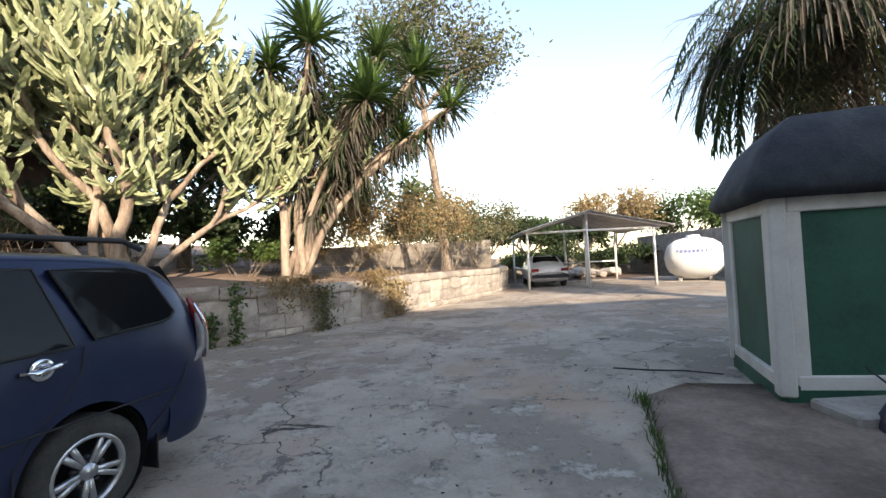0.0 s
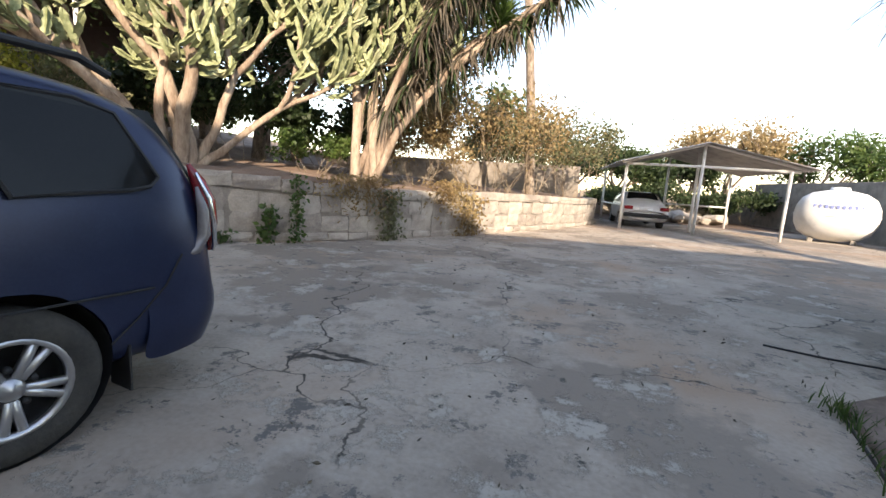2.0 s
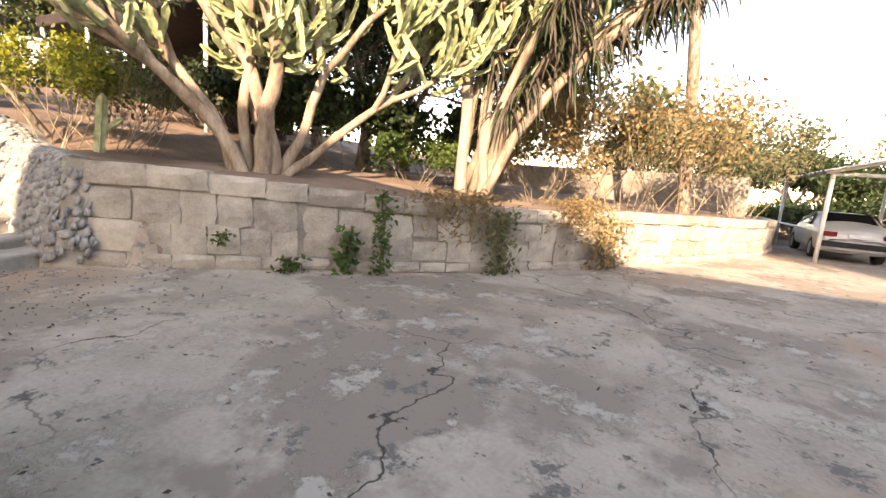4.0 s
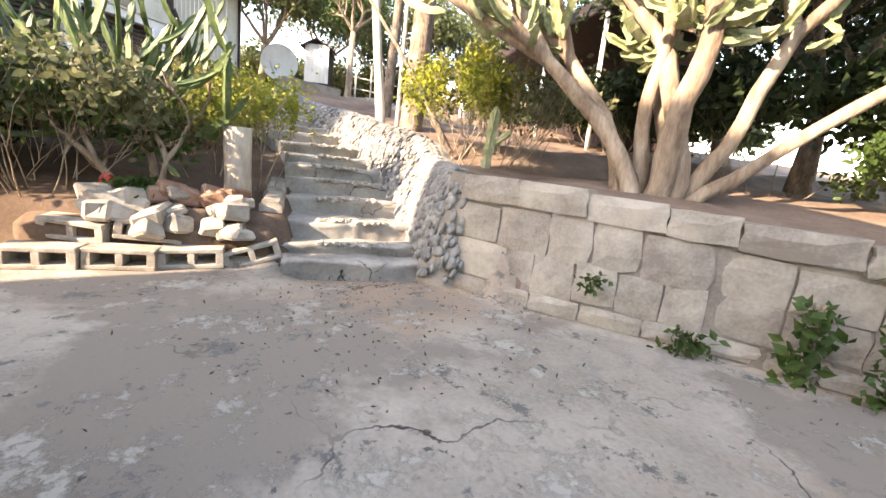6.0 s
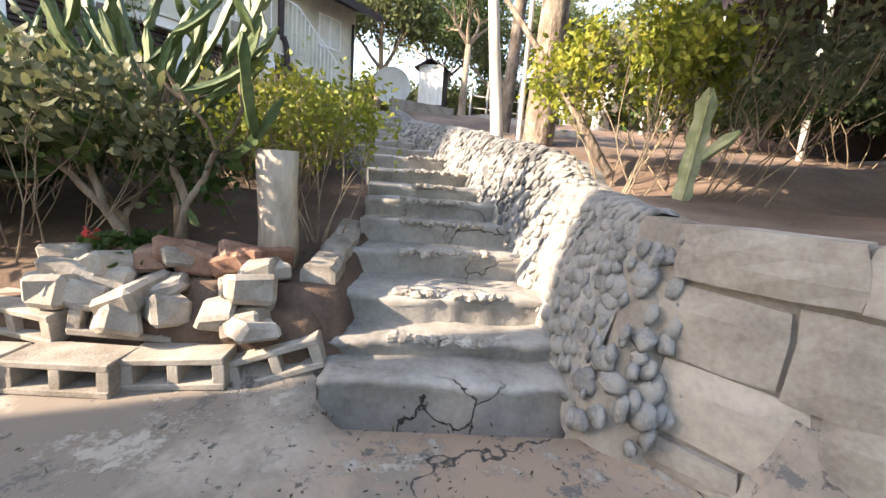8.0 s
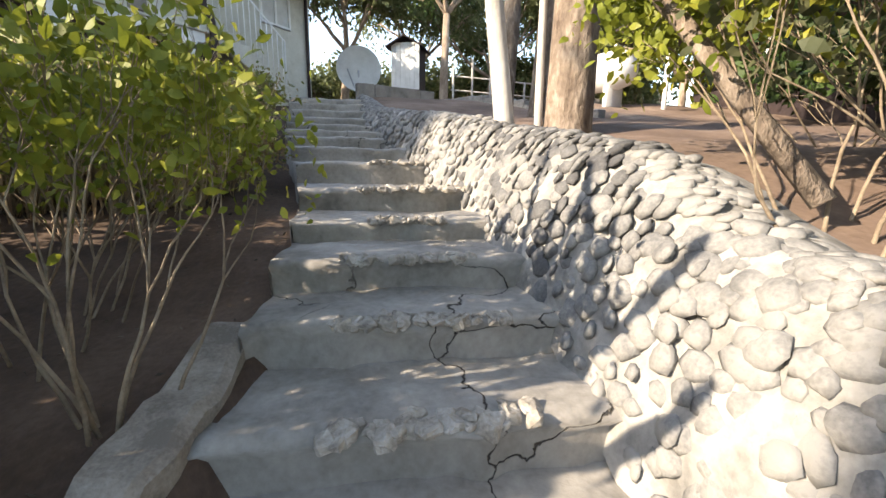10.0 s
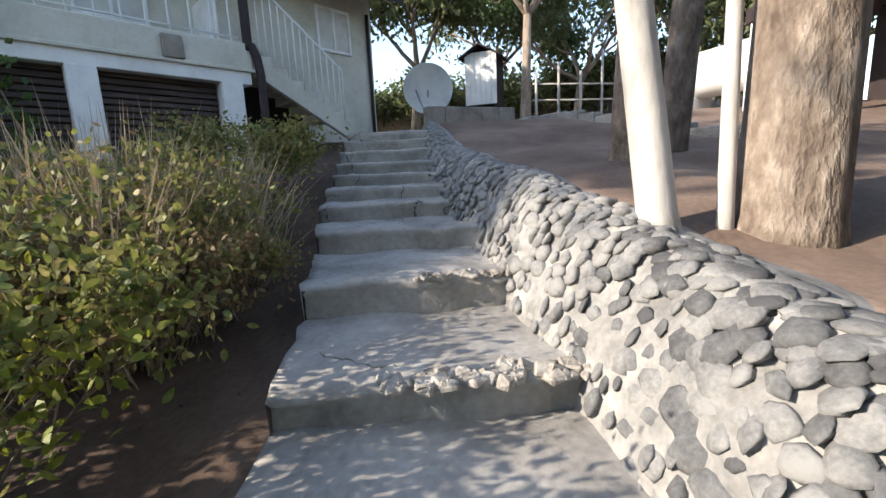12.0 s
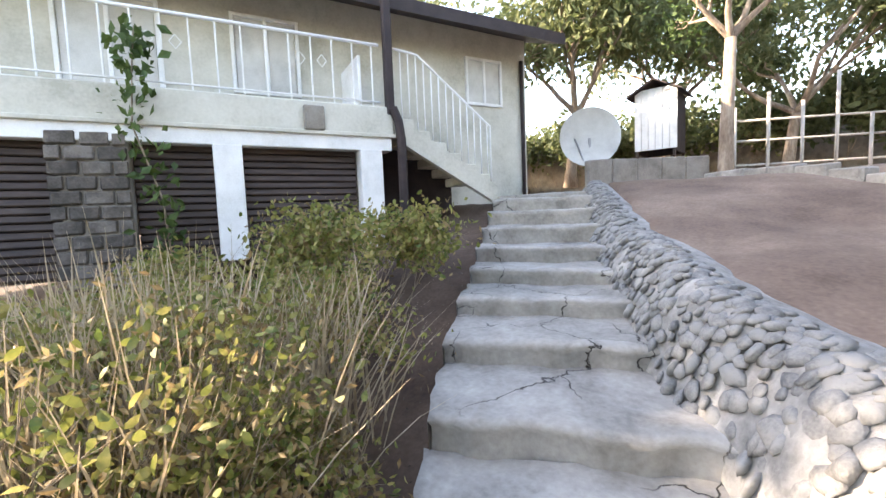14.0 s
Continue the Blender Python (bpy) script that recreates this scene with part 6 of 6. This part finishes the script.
tree("forked_tree", (-21.2, 6.0, 3.3), "slim pale forked tree beside the upper wall", 2.9, 4.2, LEAF, 0.13, 4600, 0.13, (-0.2, 0.1), 4, PALE_BARK, 0.8)
for x, y, z, h, n in ((-25.6, 2.4, 4.0, 5.5, 5200), (-28.5, 5.2, 4.2, 6.5, 6000), (-27.5, 8.5, 3.6, 6.5, 6000), (-26.5, 12.5, 3.4, 6.5, 5200), (-24.0, 15.5, 3.2, 6.0, 5200), (-24.6, -2.0, 4.0, 5.5, 3800)):
    tree("pepper_tree", (x, y, z), "weeping tree with long hanging green foliage", 2.0, h, WEEPING_LEAF, 0.26, int(n * 1.25), 0.16, (R.uniform(-0.3, 0.3), 0.2), 4, PALE_BARK, 1.0, 0.55, group="weeping trees")
for x, y, z, h, n in ((-13.5, 15.0, 2.4, 7, 5600), (-10.5, 13.5, 2.0, 7, 6500), (-8.0, 12.5, 1.6, 7, 6500), (-8.6, 15.5, 1.6, 8, 5600), (-5.2, 14.2, 1.3, 7, 6500), (-11.0, 17.5, 2.0, 8, 4600), (-17.5, 16.5, 2.6, 7, 4600), (-6.0, 18.0, 1.3, 7, 4600)):
    tree("shade_tree", (x, y, z), "dense dark green garden tree", 1.6, h, DARK_LEAF, 0.20, n, 0.16, (0, 0), 4, BARK, 0.2, 0.5, group="trees behind the terrace")
for x, y, h in ((-9.6, 10.8, 1.7), (-7.6, 10.9, 1.8), (-5.6, 12.3, 1.8), (-11.8, 11.6, 1.8), (-13.6, 12.0, 1.6)):
    shrub("dark_shrub", (x, y, height(x, y)), "dense dark green undergrowth below the trees", h, 2.2, DARK_LEAF, 0.15, 3600, 10, 0.02, group="undergrowth")
for x, y in ((-31, -3), (-32, 1), (-31.5, 4), (-32, 7), (-31, 10), (-30, 13.5), (-28, 17), (-22, 19), (-16, 19.5), (-3.5, 20)):
    shrub("tall_hedge", (x, y, 3.4 if x < -20 else 1.5), "dense sunlit screen of tall shrubs round the garden", 3.6, 3.4, WEEPING_LEAF, 0.26, 3600, 10, 0.0, group="garden screen")
tree("tall_tree", (-0.4, 16.2, 1.0), "tall thin-leaved tree behind the sword palms", 5.6, 5.6, OLIVE_LEAF, 0.16, 9500, 0.15, (-0.6, -1.2), 4)
for x, y, h, lf, n in ((11.5, 31, 6.2, DRY_LEAF, 6500), (7.2, 33, 4.2, LEAF, 5200), (15.5, 29, 5.0, LEAF, 5200), (2.5, 31, 4.0, OLIVE_LEAF, 5200), (-2.5, 26, 4.0, OLIVE_LEAF, 5200), (20, 27, 4.5, LEAF, 4200), (4.8, 28.5, 3.6, DARK_LEAF, 4600), (8.8, 28.8, 3.4, DARK_LEAF, 4600)):
    tree("far_tree", (x, y, 0), "sunlit leafy tree beyond the carport", 1.3, h, lf, 0.24, n, 0.18, (0, 0), 4, BARK, 0.1, 0.55, group="trees beyond the carport")


# Two out-of-view trees, added only to block sun from terrace and upper steps.
for x, y, h, n in ((-10.05, -12.0, 8.0, 15000), (-13.2, -13.5, 9.5, 16000)):
    tree("sun_blocking_tree", (x, y, 0), "unseen tall tree added behind the house to shade the terrace", h, 7.0, LEAF, 0.30, n, 0.32, (0.2, 0.1), 4, BARK, 0.1, 0.5, group="tall trees behind the house")


# Added bushes: their dark leaves stand in for the shade behind the carport.
for x, y, h in ((4.6, 26.2, 1.7), (6.6, 26.6, 1.9), (8.6, 26.4, 1.6), (10.4, 25.6, 1.8)):
    shrub("carport_shade_bush", (x, y, 0), "dark green bush added to stand in for shade behind the carport", h, 2.2, DARK_LEAF, 0.16, 3200, 10, 0.02, group="bushes behind the carport")


def leaning_branch():
    b = Build()
    b.tube([(-9.0, 6.45, 1.5), (-9.5, 6.1, 2.3), (-10.2, 5.7, 3.2), (-10.9, 5.0, 4.4)], [0.045, 0.04, 0.032, 0.022], 7)
    b.put("leaning_branch", BARK, True, label="thin bare branch leaning over the steps", category="branch", origin=(-9.0, 6.45, 1.5))
    c = Build()
    star_tube(c, [(-8.35 + 0.02 * k, 6.75, 1.25 + 0.11 * k) for k in range(9)], 0.075, 4)
    star_tube(c, [(-8.33 + 0.05 * k, 6.78 + 0.05 * k, 1.6 + 0.06 * k) for k in range(5)], 0.055, 4)
    c.put("spurge_shoot", CACTUS, False, label="young green upright spurge shoot", category="succulent", origin=(-8.35, 6.75, 1.2))


leaning_branch()


def wall_plants():
    for s, h, w, n, leaf, nm, lb in ((3.55, 1.15, 0.13, 240, LEAF, "wall_creeper", "dark green creeper climbing the stone wall"), (3.15, 0.62, 0.14, 110, LEAF, "wall_creeper", "broad-leaved green weed against the stone wall"), (5.3, 0.95, 0.30, 380, OLIVE_LEAF, "wall_creeper", "dusty grey-green creeper on the stone wall"), (2.4, 0.2, 0.18, 90, LEAF, "weed", "low green weed at the foot of the wall"), (1.62, 0.5, 0.12, 60, LEAF, "weed", "small weed growing from a wall joint"), (7.6, 0.9, 0.5, 500, DRY_LEAF, "wall_creeper", "dry brown creeper hanging on the stone wall")):
        p, d = along(WALL, s)
        nn = Vector((d.y, -d.x))
        q = p + nn * 0.12
        b = plant(nm, (q.x, q.y, 0), lb, "plant", "wall plants")
        st, lf = Build(), Build()
        z0 = 0.34 if n == 60 else 0.0
        for k in range(5):
            a = R.uniform(-w, w) * 0.6
            st.tube([(q.x, q.y, z0 - 0.02), (q.x + d.x * a * 0.5, q.y + d.y * a * 0.5, z0 + (h - z0) * 0.5), (q.x + d.x * a + nn.x * 0.03, q.y + d.y * a + nn.y * 0.03, h)], 0.008, 5)
        st.put("stem", DRY_TWIG, True, b)
        t, o, z = NR.normal(size=n) * w * 0.5, np.abs(NR.normal(size=n)) * 0.07, NR.uniform(z0, h, n)
        c = np.stack([q.x + d.x * t + nn.x * o, q.y + d.y * t + nn.y * o, z], 1)
        lf.leaves(c, 0.11 if n == 110 else 0.06 if n == 60 else 0.085, droop=0.4, narrow=0.6)
        lf.put("foliage", leaf, False, b, kind="stuff")
    for s, h in ((4.7, 0.8), (6.9, 0.8)):
        p, d = along(WALL, s)
        nn = Vector((d.y, -d.x))
        b = plant("hanging_bush", (p.x, p.y, 1.0), "dry bush hanging over the wall's edge", "plant", "wall plants")
        lf = Build()
        n = 900
        t = NR.normal(size=n) * 0.35
        z = 1.2 - np.abs(NR.normal(size=n)) * 0.28
        o = np.abs(NR.normal(size=n)) * 0.14
        lf.leaves(np.stack([p.x + d.x * t + nn.x * o, p.y + d.y * t + nn.y * o, z], 1), 0.09, droop=0.8, narrow=0.3)
        lf.put("foliage", DRY_LEAF, False, b, kind="stuff")


wall_plants()


def house_creeper():
    b = plant("house_creeper", (-13.5, -1.7, 2.5), "thin green creeper climbing the veranda edge", "plant")
    m = Matrix.Translation((-16.66, 0.53, 0)) @ Matrix.Rotation(math.atan2(-0.6, 0.8), 4, "Z")
    st, lf = Build(), Build()
    pts = [m @ Vector(p) for p in ((2.55, 0.2, 2.4), (2.6, 0.2, 3.3), (2.85, 0.16, 4.2), (2.8, 0.14, 4.9), (2.75, 0.1, 5.4))]
    st.tube(pts, [0.014, 0.012, 0.01, 0.008, 0.005], 6)
    st.put("stem", DRY_TWIG, True, b)
    c = []
    for k in range(260):
        s = R.uniform(0, 3.99)
        p = pts[int(s)].lerp(pts[int(s) + 1], s - int(s))
        c.append((p.x + R.gauss(0, 0.12), p.y + R.gauss(0, 0.12), p.z + R.gauss(0, 0.08)))
    lf.leaves(np.array(c), 0.15, droop=0.2, narrow=0.6)
    lf.put("foliage", LEAF, False, b, kind="stuff")


house_creeper()


def litter():
    b = Build()
    pts = []
    for k in range(900):
        a = R.random()
        if a < 0.4:
            x, y = R.gauss(-6.4, 0.7), R.gauss(4.9, 0.7)
        elif a < 0.7:
            x, y = R.uniform(-7, 2), R.uniform(0, 9)
        else:
            x, y = R.uniform(-17, -8), 0
            y = R.uniform(lerp(x, XS, Y_LEFT) - 1.2, lerp(x, XS, Y_LEFT) - 0.1)
        pts.append((x, y, height(x, y) + 0.012))
    b.leaves(np.array(pts), 0.033, up=0, narrow=0.4)
    b.put("leaf_litter", PALM_DEAD, label="dry fallen leaves scattered on the ground", category="leaves", kind="stuff")
    g = Build()
    for k in range(260):
        s = R.random() ** 0.8
        x, y = 1.27 + (0.55 - 1.27) * s + R.gauss(0, 0.025), 4.2 + (2.2 - 4.2) * s
        if R.random() < 0.35:
            x, y = 1.24 + R.gauss(0, 0.05), 4.08 + R.gauss(0, 0.09)
        g.blade((x, y, 0.01), (R.uniform(-0.6, 0.6), R.uniform(-0.6, 0.6), 1), R.uniform(0.05, 0.14), 0.012, 0.8, 0, 2)
    g.put("joint_grass", LEAF, label="green weeds growing along a concrete joint", category="grass", kind="stuff")
    c = Build()
    for pts2 in ([(1.42, 5.3), (1.75, 5.15), (2.1, 5.05), (2.4, 4.85)], [(1.27, 4.2), (1.0, 3.45), (0.77, 2.8), (0.55, 2.2)]):
        c.tube([(x, y, 0.004) for x, y in pts2], 0.009, 5)
    c.put("ground_joint", BLACK, label="dark open joint in the concrete", category="crack", kind="structure")




def kiosk_apron():
    """Raised slab of dusty concrete between the open joint and the kiosk."""
    edge = [(0.15, -4.4), (0.17, 0.6), (0.34, 1.5), (0.58, 2.2), (0.80, 2.8), (1.03, 3.45), (1.30, 4.2), (1.75, 4.45), (2.2, 4.0)]
    far = [(9.0, -4.4), (9.0, 0.6), (9.0, 1.5), (9.0, 2.2), (9.0, 2.8), (9.0, 3.0), (9.0, 3.2), (9.0, 3.4), (9.0, 3.6)]
    b = Build()
    n, K = len(edge), 24
    vs = []
    for (x0, y0), (x1, y1) in zip(edge, far):
        vs.append((x0 - 0.015, y0, -0.05))
        for k in range(K):
            f = (k / (K - 1)) ** 2
            x, y = x0 + (x1 - x0) * f, y0 + (y1 - y0) * f
            vs.append((x, y, (0.035 if k == 0 else 0.05) + 0.012 * noise.noise((x * 1.4, y * 1.4, 2))))
    K += 1
    b.add(vs, [(i * K + k, i * K + k + 1, (i + 1) * K + k + 1, (i + 1) * K + k) for i in range(n - 1) for k in range(K - 1)])
    b.put("kiosk_apron", APRON, True, label="raised dusty red-brown concrete slab before the kiosk", category="pavement", kind="structure")


litter()
kiosk_apron()
retaining_wall()
cobble_bank()
